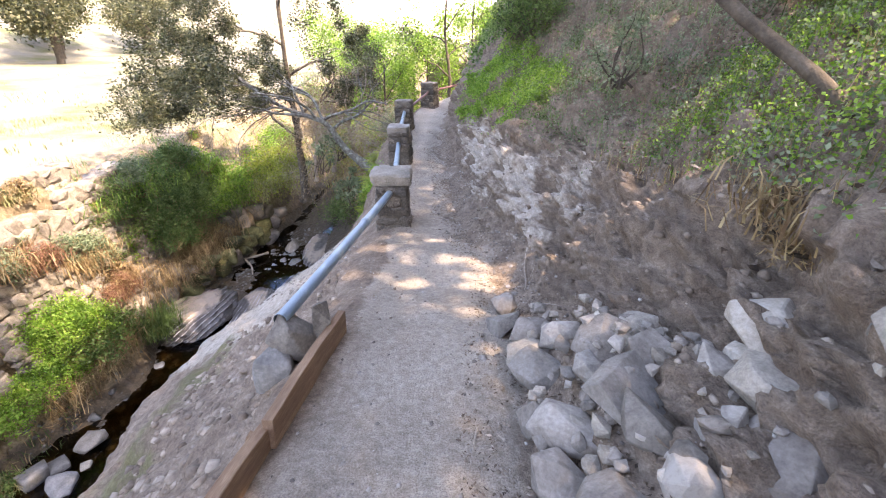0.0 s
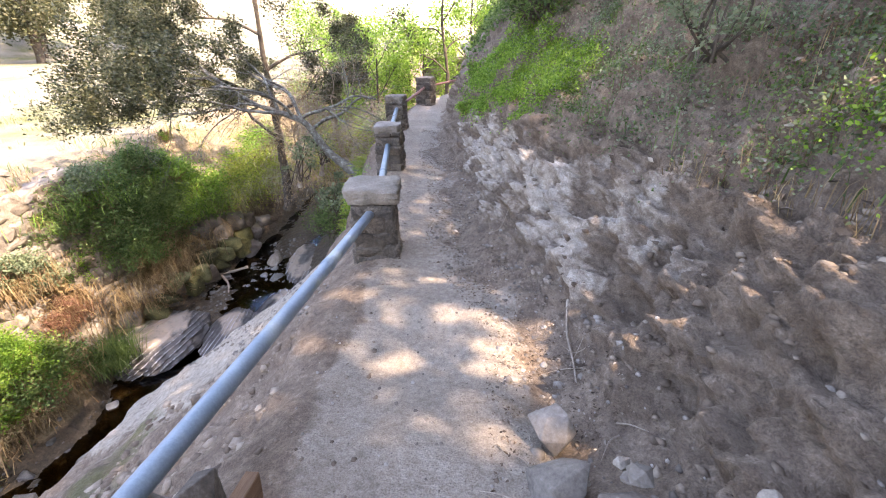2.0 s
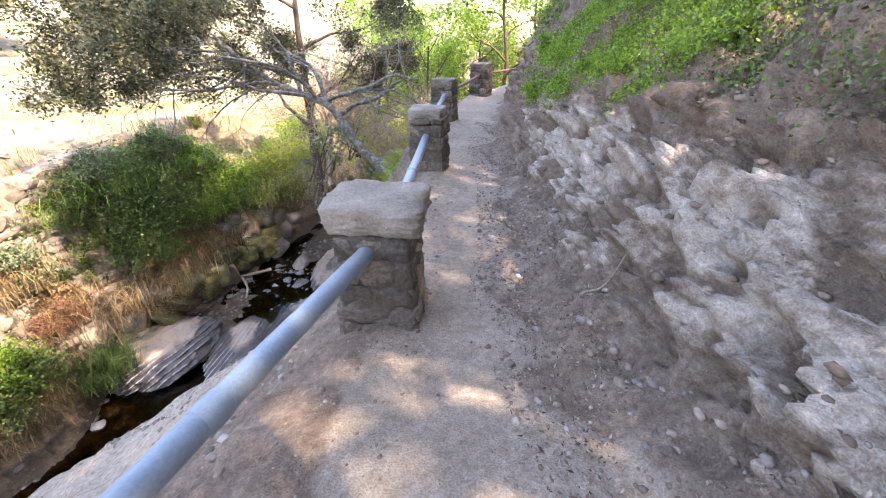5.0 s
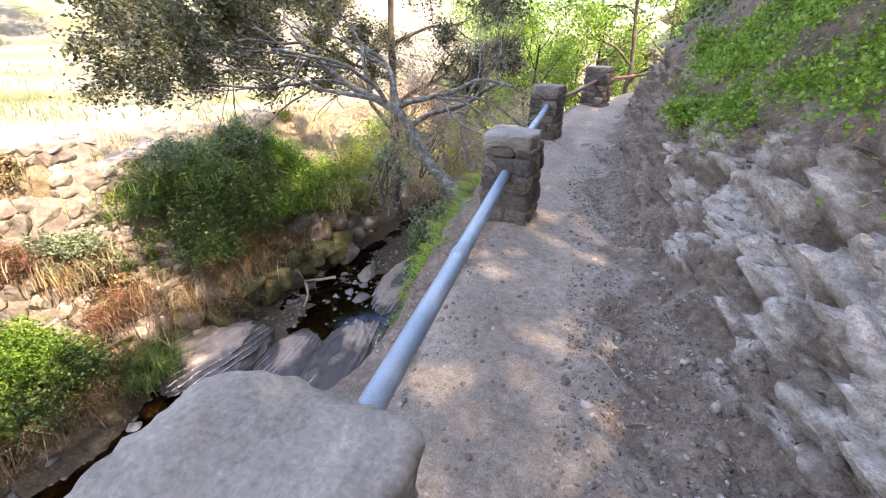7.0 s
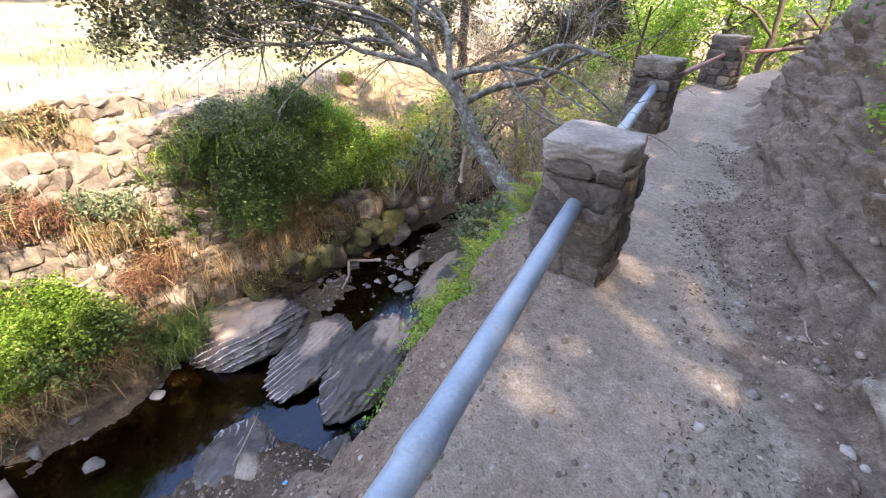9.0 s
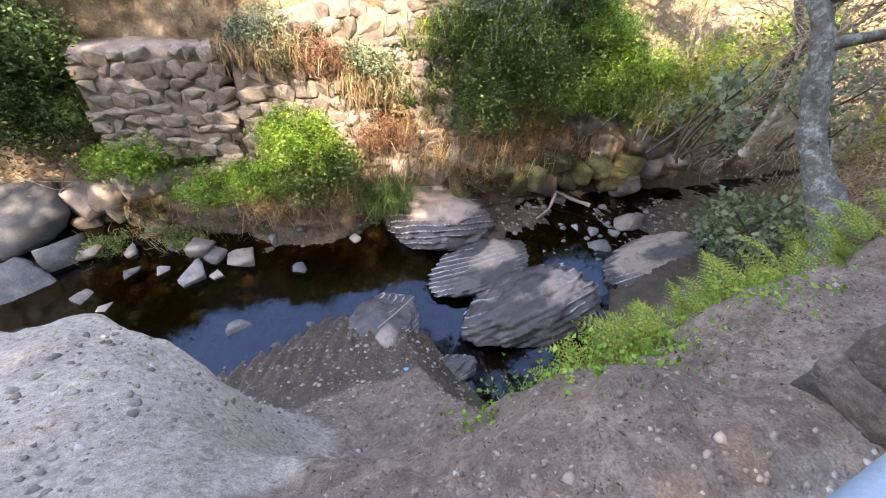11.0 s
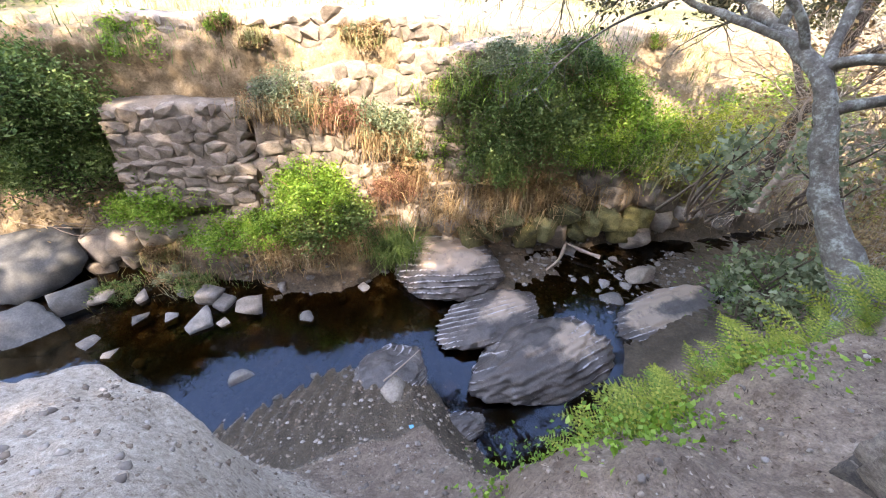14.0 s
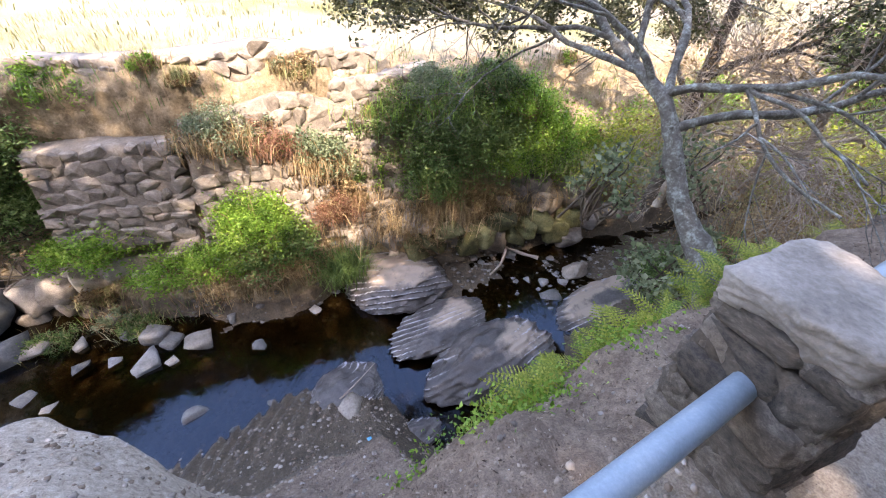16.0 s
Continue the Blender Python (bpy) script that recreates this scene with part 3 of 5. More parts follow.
for name, val in zones.items():
    at = ground_me.attributes.new(name, "FLOAT", "POINT")
    at.data.foreach_set("value", np.clip(val, 0, 1).astype(np.float32).ravel())
ground = tagged(new("ground", ground_me), "bare earth path, rocky cut slope, creek bed and dry field", "ground", kind="structure")

KX, KY, KZ = PX[:, (ys > -6) & (ys < 36)], ys[(ys > -6) & (ys < 36)], PZ[:, (ys > -6) & (ys < 36)]


def ground_z(x, y):
    """The height of the ground at x, y (the topmost, where it is steep)."""
    j = int(np.clip(np.searchsorted(KY, y), 1, len(KY) - 1))
    w = (y - KY[j - 1]) / (KY[j] - KY[j - 1])
    xs, zs = KX[:, j - 1] * (1 - w) + KX[:, j] * w, KZ[:, j - 1] * (1 - w) + KZ[:, j] * w
    return float(np.interp(-x, -xs, zs))


def on_ground(x, y, n_up=0.0):
    return np.array([[a, b, ground_z(a, b) + n_up] for a, b in zip(x, y)])


def ground_at_u(u, y):
    """A point of the sheet by its share u of the columns, which also reaches steep faces."""
    i, j = int(u * (nu - 2)), int(np.clip(np.searchsorted(ys, y), 1, nv - 2))
    return np.array([PX[i, j], PY[i, j], PZ[i, j]])


# ---- water ----
wy = np.concatenate([np.arange(-14, 8, 1.0), np.arange(8, 16, .25), np.arange(16, 34, 1.0)])
wx = np.linspace(-11, -1.6, 40)
WX, WY = np.meshgrid(wx, wy, indexing="ij")
WZ = water_z(WY) + .006 * vnoise(np.stack([WX * 3, WY * 3, WX * 0], -1)) * (WY > 8.6)
a_, b_ = np.meshgrid(np.arange(len(wx) - 1), np.arange(len(wy) - 1), indexing="ij")
wf = np.stack([a_ * len(wy) + b_, (a_ + 1) * len(wy) + b_, (a_ + 1) * len(wy) + b_ + 1, a_ * len(wy) + b_ + 1], -1).reshape(-1, 4)
water = tagged(new("water", mesh_np("water", np.stack([WX, WY, WZ], -1).reshape(-1, 3), wf, M_WATER, True)), "still dark creek water reflecting the sky", "water", kind="structure")
water.visible_shadow = False


# ---- stone posts with pipe rails ----
def centred(me):
    me.transform(Matrix.Translation((0, 0, -.5)))
    return me


BLOCKS = [rock_mesh("stone", (1, 1, 1), 40 + k, M_DARKSTONE, 2, .3, .95, False, cuts=12) for k in range(6)]
BLOCKS_TAN = [centred(block_mesh("stone", (1, 1, 1), 60 + k, M_TAN, False)) for k in range(8)]


def stone_post(x, y, w=.40, h=.72, seed=0, rz=0, cap=(.56, .52, .17), cap_mat=M_CAP, label=""):
    z0 = min(ground_z(x + .1, y - .15), path_z(y)) - .12
    h = h + path_z(y) - z0
    post = thing("stone_post", label or "squat rubble stone rail post with flat cap slab", "post", (x, y, z0), "posts of the path rail", rz=rz)
    r = np.random.default_rng(seed)
    core = rock_mesh("mortar_core", (w * 1.09, w * 1.09, h - .05), seed + 5, M_MORTAR, 5, .10, .97, cuts=0, scale=3)
    part_me("mortar_core", core, post, "crumbling grey mortar core")
    z, k = .02, 0
    while z < h - cap[2]:
        ch = min(r.uniform(.10, .17), h - cap[2] - z + .03)
        taper = 1.06 - .10 * z / h
        for side in range(4):
            n = r.integers(2, 4)
            cuts = np.concatenate([[0], np.sort(r.uniform(.3, .7, n - 1)) if n == 2 else np.array([r.uniform(.25, .4), r.uniform(.6, .75)]), [1]])
            for a, b in zip(cuts[:-1], cuts[1:]):
                c = ((a + b) / 2 - .5) * w * taper
                m = pose(0, 0, 0, 0, 0, 90 * side) @ Matrix.Translation((c, -w * taper / 2 + .055, z + ch / 2)) @ pose(0, 0, 0, r.uniform(-5, 5), r.uniform(-6, 6), r.uniform(-6, 6)) @ Matrix.Diagonal(((b - a) * w * taper * 1.12, .13 + r.uniform(0, .05), ch * 1.1, 1))
                part_me("stone", BLOCKS[k % 6], post, m=m)
                k += 1
        z += ch
    part_me("cap_slab", slab_mesh("cap_slab", (cap[0], cap[1], cap[2] + .03), seed + 9, cap_mat), post, "flat weathered grey cap stone", Matrix.Translation((-.01, 0, h - cap[2])))
    return post


stone_post(-.69, 5.30, .40, .72, 1, 4, (.58, .54, .16), label="squat stone rail post with a broad pale cap slab")
stone_post(-.98, 8.52, .40, .76, 2, -3, (.47, .47, .12), M_STONE)
stone_post(-1.29, 12.07, .42, .80, 3, -8, (.50, .48, .15), M_DARKSTONE, "dark mossy stone rail post with worn cap")
stone_post(-.80, 16.35, .50, .86, 4, -20, (.60, .56, .16), M_DARKSTONE, "dark mossy stone rail post with worn cap")
stone_post(1.1, 19.0, .50, .86, 5, -50, (.60, .56, .16), M_DARKSTONE, "dark stone rail post at the bend of the path")


def pipe(a, b, r=.044, material=M_PIPE, label="long blue-grey painted steel pipe handrail between posts", couplings=()):
    a, b = np.array(a), np.array(b)
    ob = thing("pipe_rail", label, "handrail", tuple(a), "pipe rails of the path")
    pts = np.linspace(a, b, 14) - a
    pts[:, 2] -= .012 * np.sin(np.linspace(0, np.pi, 14))
    v, f = tube(pts, r, 18)
    part_me("pipe", mesh_np("pipe", v, f, material, True), ob)
    for c in couplings:
        p = (b - a) * c
        d = (b - a) / np.linalg.norm(b - a)
        q = np.stack([p + d * s for s in (-.05, -.045, 0, .045, .05)])
        q[:, 2] -= .012 * math.sin(c * math.pi)
        v, f = tube(q, [r, r * 1.09, r * 1.14, r * 1.09, r], 18)
        part_me("coupling", mesh_np("coupling", v, f, material, True), ob, "dented welded joint")
    return ob


pipe((-.97, 2.18, -.28), (-.70, 5.16, -.50), couplings=(.62,))
pipe((-.70, 5.40, -.56), (-1.00, 8.40, -.625), couplings=(.47,))
pipe((-1.04, 8.62, -.58), (-1.27, 11.95, -.58), couplings=(.5,))
pipe((-1.24, 12.15, -.56), (-.83, 16.25, -.56), material=M_RUST, label="thin red-brown painted steel pipe handrail", r=.036)
pipe((-.70, 16.45, -.54), (1.05, 18.9, -.42), material=M_RUST, label="thin red-brown painted steel pipe handrail", r=.036)

# ---- the broken post and the board edging by the path ----
broken = thing("broken_stone_post", "broken stump of a stone and mortar rail post", "post", (-.92, 2.2, -.94))
for k, (dx, dy, dz, s, rx, ry) in enumerate([(0, .05, .28, (.30, .34, .46), 4, -8), (-.12, -.18, .22, (.28, .24, .34), -14, 10), (.12, .16, .36, (.13, .24, .36), 6, 8), (-.02, -.02, .0, (.42, .46, .36), 0, 0)]):
    part_me("stone", block_mesh("stone", s, 80 + k, (M_STONE, M_CREEK, M_DARKSTONE, M_MORTAR)[k]), broken, m=pose(dx, dy, dz, rx, ry, 10 * k))


def board(a, b, h, th, seed):
    a, b = Vector(a), Vector(b)
    ln_ = (b - a).length
    bm = bmesh.new()
    bmesh.ops.create_cube(bm, size=1)
    bmesh.ops.scale(bm, vec=(th, ln_, h), verts=bm.verts)
    bmesh.ops.subdivide_edges(bm, edges=[e for e in bm.edges if abs((e.verts[0].co - e.verts[1].co).y) > ln_ * .5], cuts=10, use_grid_fill=True)
    bmesh.ops.bevel(bm, geom=bm.edges[:], offset=.004, segments=1, affect="EDGES")
    for v in bm.verts:
        v.co += Vector((noise.noise(v.co * 3 + Vector((seed, 0, 0))), 0, noise.noise(v.co * 4 + Vector((0, seed, 0))))) * .009
    me = bpy.data.meshes.new("board")
    bm.to_mesh(me)
    bm.free()
    me.materials.append(M_WOOD)
    d = (b - a).normalized()
    ob = new("edging_board", me)
    ob.matrix_basis = Matrix.Translation((a + b) / 2) @ d.to_track_quat("Y", "Z").to_matrix().to_4x4()
    return tagged(ob, "weathered brown timber edging board set on edge", "board", "path edging boards")


board((-.72, 1.36, -.38), (-.675, 2.47, -.59), .32, .055, 1)
board((-.76, .35, -.17), (-.745, 1.42, -.45), .32, .06, 4)
peg = rock_mesh("edging_peg", (.06, .06, .5), 3, M_WOOD, 2, .05, .95)
tagged(part_me("wooden_stake", peg, m=pose(-.80, 1.38, -.80)), "short weathered wooden stake behind the edging board", "stake")

# ---- rocks ----
def rock(name, label, x, y, size, seed, material, z=None, sub=3, rz=0, tilt=0, sink=.15, group="", **kw):
    base = ground_z(x, y) if z is None else z
    me = rock_mesh(name, size, seed, material, sub, **kw)
    ob = part_me(name, me, m=pose(x, y, base - sink * size[2], tilt, tilt * .6, rz))
    return tagged(ob, label, "rock", group)


r_ = np.random.default_rng(11)
def heap_z(x, y):
    return max(ground_z(x, y), float(path_z(y)) + min(max((x - .45) * .9, -.02), .44))


# large broken blocks packed in a low mound, then chips between them
heap = [(.58, 2.86, .22, .16)]
for j in range(8):
    for i in range(4):
        x, y = .57 + .24 * i + .1 * (j % 2) + float(r_.uniform(-.05, .05)), 2.56 - .23 * j + float(r_.uniform(-.05, .05))
        if y < 2.78 - 1.5 * (x - .57):
            heap.append((x, y, float(r_.uniform(.2, .4)), float(r_.uniform(.12, .24))))
for k, (x, y, q, h) in enumerate(heap):
    sz = (q * float(r_.uniform(.8, 1.2)), q * float(r_.uniform(.7, 1.0)), h)
    ob = part_me("rubble_rock", block_mesh("rubble_rock", sz, 100 + k, (M_RUBBLE, M_STONE, M_RUBBLE, M_CAP)[k % 4]), m=pose(x, y, heap_z(x, y) - h * .7, float(r_.uniform(-28, 28)), float(r_.uniform(-38, 10)), float(r_.uniform(0, 180))))
    tagged(ob, "angular grey-brown block packed in a low heap", "rock", "rubble rocks beside the path")
for k in range(110):
    x, y, q = float(r_.uniform(.5, 1.4)), float(r_.uniform(.8, 2.7)), float(r_.uniform(.03, .1))
    y = min(y, 2.85 - 1.5 * (x - .57) - float(r_.uniform(0, .4)))
    ob = part_me("rubble_rock", block_mesh("rubble_rock", (q, q * float(r_.uniform(.7, 1.2)), q * .7), 140 + k, (M_RUBBLE, M_STONE, M_CAP)[k % 3], False), m=pose(x, y, heap_z(x, y) - q * .2, float(r_.uniform(-20, 20)), float(r_.uniform(-20, 20)), float(r_.uniform(0, 90))))
    tagged(ob, "small broken chip of grey-brown rubble on the heap", "rock", "rubble rocks beside the path")

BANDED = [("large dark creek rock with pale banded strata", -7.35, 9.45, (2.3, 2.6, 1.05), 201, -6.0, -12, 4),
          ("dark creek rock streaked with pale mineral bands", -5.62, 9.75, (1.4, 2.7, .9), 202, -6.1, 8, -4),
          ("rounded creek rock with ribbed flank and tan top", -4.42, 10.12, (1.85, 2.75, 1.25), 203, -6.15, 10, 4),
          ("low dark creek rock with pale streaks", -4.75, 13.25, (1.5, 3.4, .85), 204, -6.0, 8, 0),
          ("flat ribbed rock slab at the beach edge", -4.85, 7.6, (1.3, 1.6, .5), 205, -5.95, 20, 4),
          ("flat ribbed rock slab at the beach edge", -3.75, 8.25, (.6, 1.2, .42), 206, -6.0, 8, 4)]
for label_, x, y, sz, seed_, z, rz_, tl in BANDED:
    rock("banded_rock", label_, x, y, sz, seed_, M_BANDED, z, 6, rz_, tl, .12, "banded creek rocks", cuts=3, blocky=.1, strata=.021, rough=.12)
rock("tan_stone", "small tan stone lying on the gravel beach", -4.45, 7.55, (.36, .46, .24), 210, M_TAN, -5.62, rz=40)
rock("oval_stone", "pale oval stone standing in the pool", -5.55, 5.25, (.3, .48, .3), 211, M_CREEK, -6.02, 4, 10, blocky=.1, rough=.06)
rock("pale_boulder", "pale cream boulder on the creek bank", -5.72, 13.1, (.62, .72, .5), 212, M_CAP, -5.62, 4, 20, blocky=.35, rough=.12)
for k, (x, y, s, z) in enumerate([(-5.35, 12.1, .5, -5.75), (-5.0, 12.9, .42, -5.65), (-5.75, 12.25, .3, -5.68), (-6.0, 12.0, .26, -5.7), (-5.6, 12.65, .28, -5.65), (-5.1, 13.2, .24, -5.6), (-6.9, 12.1, .3, -5.62), (-7.2, 11.2, .26, -5.65), (-6.95, 11.3, .2, -5.65), (-7.3, 12.9, .4, -5.6), (-6.4, 12.9, .22, -5.62)]):
    rock("creek_stone", "loose pale grey stone in the shallow creek", x, y, (s * .8, s * .95, s * .6), 220 + k, M_CREEK, z, rz=k * 37, group="creek stones", blocky=.5, rough=.14)
for k, (x, y, s, z) in enumerate([(-7.1, 5.3, .52, -5.98), (-7.35, 4.8, .4, -5.95), (-7.0, 4.4, .56, -6.0), (-7.55, 4.55, .5, -5.9), (-6.85, 4.85, .26, -5.98), (-7.2, 3.9, .3, -6.0), (-7.8, 4.1, .34, -5.95), (-7.3, 3.4, .3, -6.0), (-6.6, 3.1, .3, -6.02), (-7.9, 3.3, .34, -5.98), (-6.3, 3.6, .24, -6.02), (-6.9, 2.7, .36, -6.02), (-5.9, 3.3, .34, -6.03), (-5.6, 3.0, .4, -6.03), (-6.1, 2.4, .5, -6.05), (-5.3, 3.6, .46, -6.03), (-7.15, 7.45, .24, -5.95), (-6.65, 6.3, .4, -6.05), (-7.8, 6.2, .3, -5.8), (-7.5, 5.9, .26, -5.9), (-8.0, 2.6, .5, -6.0), (-8.3, 3.8, .3, -5.85)]):
    rock("creek_stone", "loose pale grey stone in the shallow pool", x, y, (s * .85, s * 1.0, s * .55), 240 + k, M_CREEK if k % 4 else M_CAP, z, rz=k * 53, group="creek stones", blocky=.5, rough=.14, sink=.0)
rock("grey_boulder", "large smooth blue-grey boulder at the pool edge", -9.0, 1.05, (1.7, 2.3, 1.35), 270, M_GREYROCK, -5.95, 4, 20, sink=.1, blocky=.3, rough=.14)
rock("grey_boulder", "smooth blue-grey boulder at the pool edge", -7.55, 1.5, (1.0, 1.7, .8), 271, M_GREYROCK, -6.05, 4, -20, sink=.1, blocky=.3, rough=.12)
rock("grey_boulder", "smooth grey boulder at the pool edge", -8.1, 2.2, (.7, .8, .6), 272, M_GREYROCK, -6.0, 3, 30, sink=.1)
rock("grey_boulder", "smooth grey boulder below the path", -5.6, 1.4, (1.6, 1.6, .9), 273, M_GREYROCK, -6.1, 4, 30, sink=.1, blocky=.3, rough=.14)
for k in range(16):
    y = 2.4 + k * .24 + float(r_.uniform(-.1, .1))
    x = tab(y, [0, 2.5, 4.2, 5.7, 7], [-9.3, -9.0, -8.7, -8.25, -7.9]) - float(r_.uniform(0, .4))
    s = float(r_.uniform(.35, .75))
    rock("bank_rock", "pale broken rock lining the pool bank", float(x), y, (s, s * 1.1, s * .95), 290 + k, M_TAN if k % 3 == 0 else M_CAP, None, 3, k * 41, float(r_.uniform(-15, 15)), .45, "bank rocks", blocky=.65, rough=.16)
for k in range(26):
    y = 8.6 + k * .26 + float(r_.uniform(-.2, .2))
    x = tab(y, [9, 10.5, 12.4, 15], [-7.7, -7.45, -7.15, -6.7]) - float(r_.uniform(0, .55))
    s = float(r_.uniform(.35, .8))
    rock("bank_rock", "mossy broken rock under the creek bank", float(x), y, (s, s * 1.2, s * .9), 320 + k, M_STONE if k % 2 else M_TAN, None, 3, k * 41, float(r_.uniform(-15, 15)), .4, "bank rocks", blocky=.65, rough=.16)

M_MOSS = mat("mossy_rock", [(.03, .03, .018), (.085, .085, .035), (.19, .18, .085)], 5, .95, .7, 40, .02, per_object=True)
for k in range(11):
    y = 9.9 + k * .38
    x = float(tab(y, [9, 10.5, 12.4, 15], [-7.65, -7.45, -7.1, -6.65]))
    rock("mossy_rock", "dark mossy rock overhanging the creek edge", x, y, (.7, .6 + .1 * (k % 3), .55), 350 + k, M_MOSS, -5.35 + .18 * (k % 3), 3, k * 29, 8, .1, "mossy bank rocks", blocky=.5, rough=.2)
M_BLUE = mat("faded_blue_plastic", [(.05, .25, .4), (.08, .33, .5), (.12, .4, .55)], 5, .4, 0)
rock("bottle_cap", "tiny blue plastic cap on the gravel beach", -3.68, 7.62, (.07, .07, .03), 371, M_BLUE, None, 2, sink=0, blocky=.2, rough=.02)


# ---- old rubble walls on the far bank ----
def rubble_wall(name, label, a, b, height, seed, mats, th=.4, course=.24, core=M_TAN, batter=0.0, ragged=.25):
    """Uneven fieldstone between a and b, its foot at a's height, leaning back by batter."""
    a, b = Vector(a), Vector(b)
    w = thing(name, label, "wall", tuple(a))
    d = Vector((b.x - a.x, b.y - a.y, 0))
    L_ = d.length
    rot = math.degrees(math.atan2(d.y, d.x))
    slope = (b.z - a.z) / L_
    r = np.random.default_rng(seed)
    crest = lambda u: height * (1 - ragged * (.5 + .5 * float(vnoise(np.array([u * 1.1 + seed, 0, 0])))))
    nu_, nv_ = max(8, int(L_ / .12)), 14
    u, t = np.meshgrid(np.linspace(-.02, L_ + .02, nu_), np.linspace(0, 1, nv_), indexing="ij")
    top = np.vectorize(crest)(u)
    faces_ = []
    for sgn in (-1, 1):
        z = t * top + slope * u
        y = sgn * th / 2 + batter * t * top + .03 * fbm(np.stack([u * 3, t * 6, u * 0 + seed + sgn], -1), 3)
        faces_.append(np.stack([u, y, z], -1))
    v = np.concatenate([g.reshape(-1, 3) for g in faces_])
    i, j = np.meshgrid(np.arange(nu_ - 1), np.arange(nv_ - 1), indexing="ij")
    q = np.stack([i * nv_ + j, (i + 1) * nv_ + j, (i + 1) * nv_ + j + 1, i * nv_ + j + 1], -1).reshape(-1, 4)
    o = nu_ * nv_
    e = np.arange(nu_ - 1)
    lid = np.stack([e * nv_ + nv_ - 1, (e + 1) * nv_ + nv_ - 1, (e + 1) * nv_ + nv_ - 1 + o, e * nv_ + nv_ - 1 + o], -1)
    e = np.arange(nv_ - 1)
    ends = [np.stack([k + e, k + e + 1, k + e + 1 + o, k + e + o], -1) for k in (0, (nu_ - 1) * nv_)]
    turn = pose(0, 0, 0, 0, 0, rot)
    part_me("rubble_core", mesh_np("rubble_core", v, np.concatenate([q, q[:, ::-1] + o, lid] + ends), core), w, "earth and mortar core", turn)
    z, k = 0.0, 0
    while z < height:
        ch = course * r.uniform(.75, 1.3)
        x = -r.uniform(0, .15)
        while x < L_:
            sl = course * r.uniform(.8, 2.1)
            zz = z + r.uniform(-.03, .03)
            if zz + ch * .7 < crest(x + sl / 2) and r.uniform() < .93:
                hh = ch * r.uniform(.8, 1.25)
                m = turn @ Matrix.Translation((x + sl / 2, -th / 2 + batter * zz + .06 + r.uniform(-.02, .03), zz + ch / 2 + slope * x)) @ pose(0, 0, 0, r.uniform(-8, 8), r.uniform(-14, 14), r.uniform(-8, 8)) @ Matrix.Diagonal((sl * 1.25, .26, hh * 1.25, 1))
                part_me("stone", mats[int(r.integers(0, len(mats)))], w, m=m)
                k += 1
            x += sl
        z += ch
    return w


rubble_wall("rubble_wall", "broken tan rubble wall stub in the bank", (-8.85, 3.6, -4.4), (-8.72, 5.6, -4.4), 1.95, 51, BLOCKS_TAN, .5, .19, batter=.22, ragged=.1)
rubble_wall("rubble_wall", "low sunlit rubble wall along the field edge", (-9.95, 3.9, -2.2), (-9.5, 9.6, -2.2), 1.0, 52, BLOCKS_TAN, .5, .2, batter=.1)
rubble_wall("rubble_wall", "dark rubble wall corner above the thicket", (-9.15, 8.7, -2.8), (-8.95, 10.7, -2.75), 1.25, 53, BLOCKS_TAN, .5, .21, batter=.1, ragged=.3)
rubble_wall("rubble_wall", "overgrown tan rubble bank wall", (-8.42, 5.9, -4.8), (-8.25, 10.2, -4.8), 2.85, 54, BLOCKS_TAN, .5, .22, batter=.34, ragged=.2)


# ---- plants ----
def bush(name, label, c, rad, n, size, material, seed, stems=40, stem_mat=M_LEAF_DRY, grass=0, grass_h=.5, grass_mat=M_LEAF_BUSH, aspect=2.2, category="bush", droop=.0, top=1.0):
    """Stems from the ground with leaves in uneven clumps around them."""
    c = np.asarray(c, float)
    rad = np.asarray(rad, float)
    ob = thing(name, label, category, tuple(c))
    r = np.random.default_rng(seed)
    nc = max(10, n // 130)
    d = r.normal(size=(nc, 3))
    d /= np.linalg.norm(d, axis=1, keepdims=True)
    d[:, 2] = np.abs(d[:, 2]) * top - droop
    cl = d * rad * (r.uniform(.35, 1.0, (nc, 1)) ** .6) * (1 + .25 * vnoise(d * 2.5 + seed)[:, None])
    k = r.integers(0, nc, n)
    spread = rad.mean() * .17
    pts = cl[k] + r.normal(size=(n, 3)) * spread * r.uniform(.5, 1.3, (nc, 1))[k]
    v, f = leaves(pts, size, r, .25, aspect)
    part_me("foliage", mesh_np("foliage", v, f, material), ob)
    tubes = []
    for i in range(min(stems, nc)):
        root = np.array([r.normal() * rad[0] * .25, r.normal() * rad[1] * .25, -rad[2] * .35])
        mid = (root + cl[i]) / 2 + r.normal(size=3) * rad.mean() * .12
        tubes.append(tube(spline([root, mid, cl[i], cl[i] * 1.12 + [0, 0, .06]], 8), np.linspace(.014, .003, 8), 4))
    if tubes:
        v, f = join(tubes)
        part_me("stem_tangle", mesh_np("stem_tangle", v, f, stem_mat), ob, "thin dry stems")
    if grass:
        g = r.normal(size=(grass, 3)) * rad * .55
        g[:, 2] = -rad[2] * .3 + r.uniform(0, .5, grass) * rad[2]
        v, f = blades(g, grass_h, r, .7, .006)
        part_me("undergrowth", mesh_np("undergrowth", v, f, grass_mat), ob)
    return ob


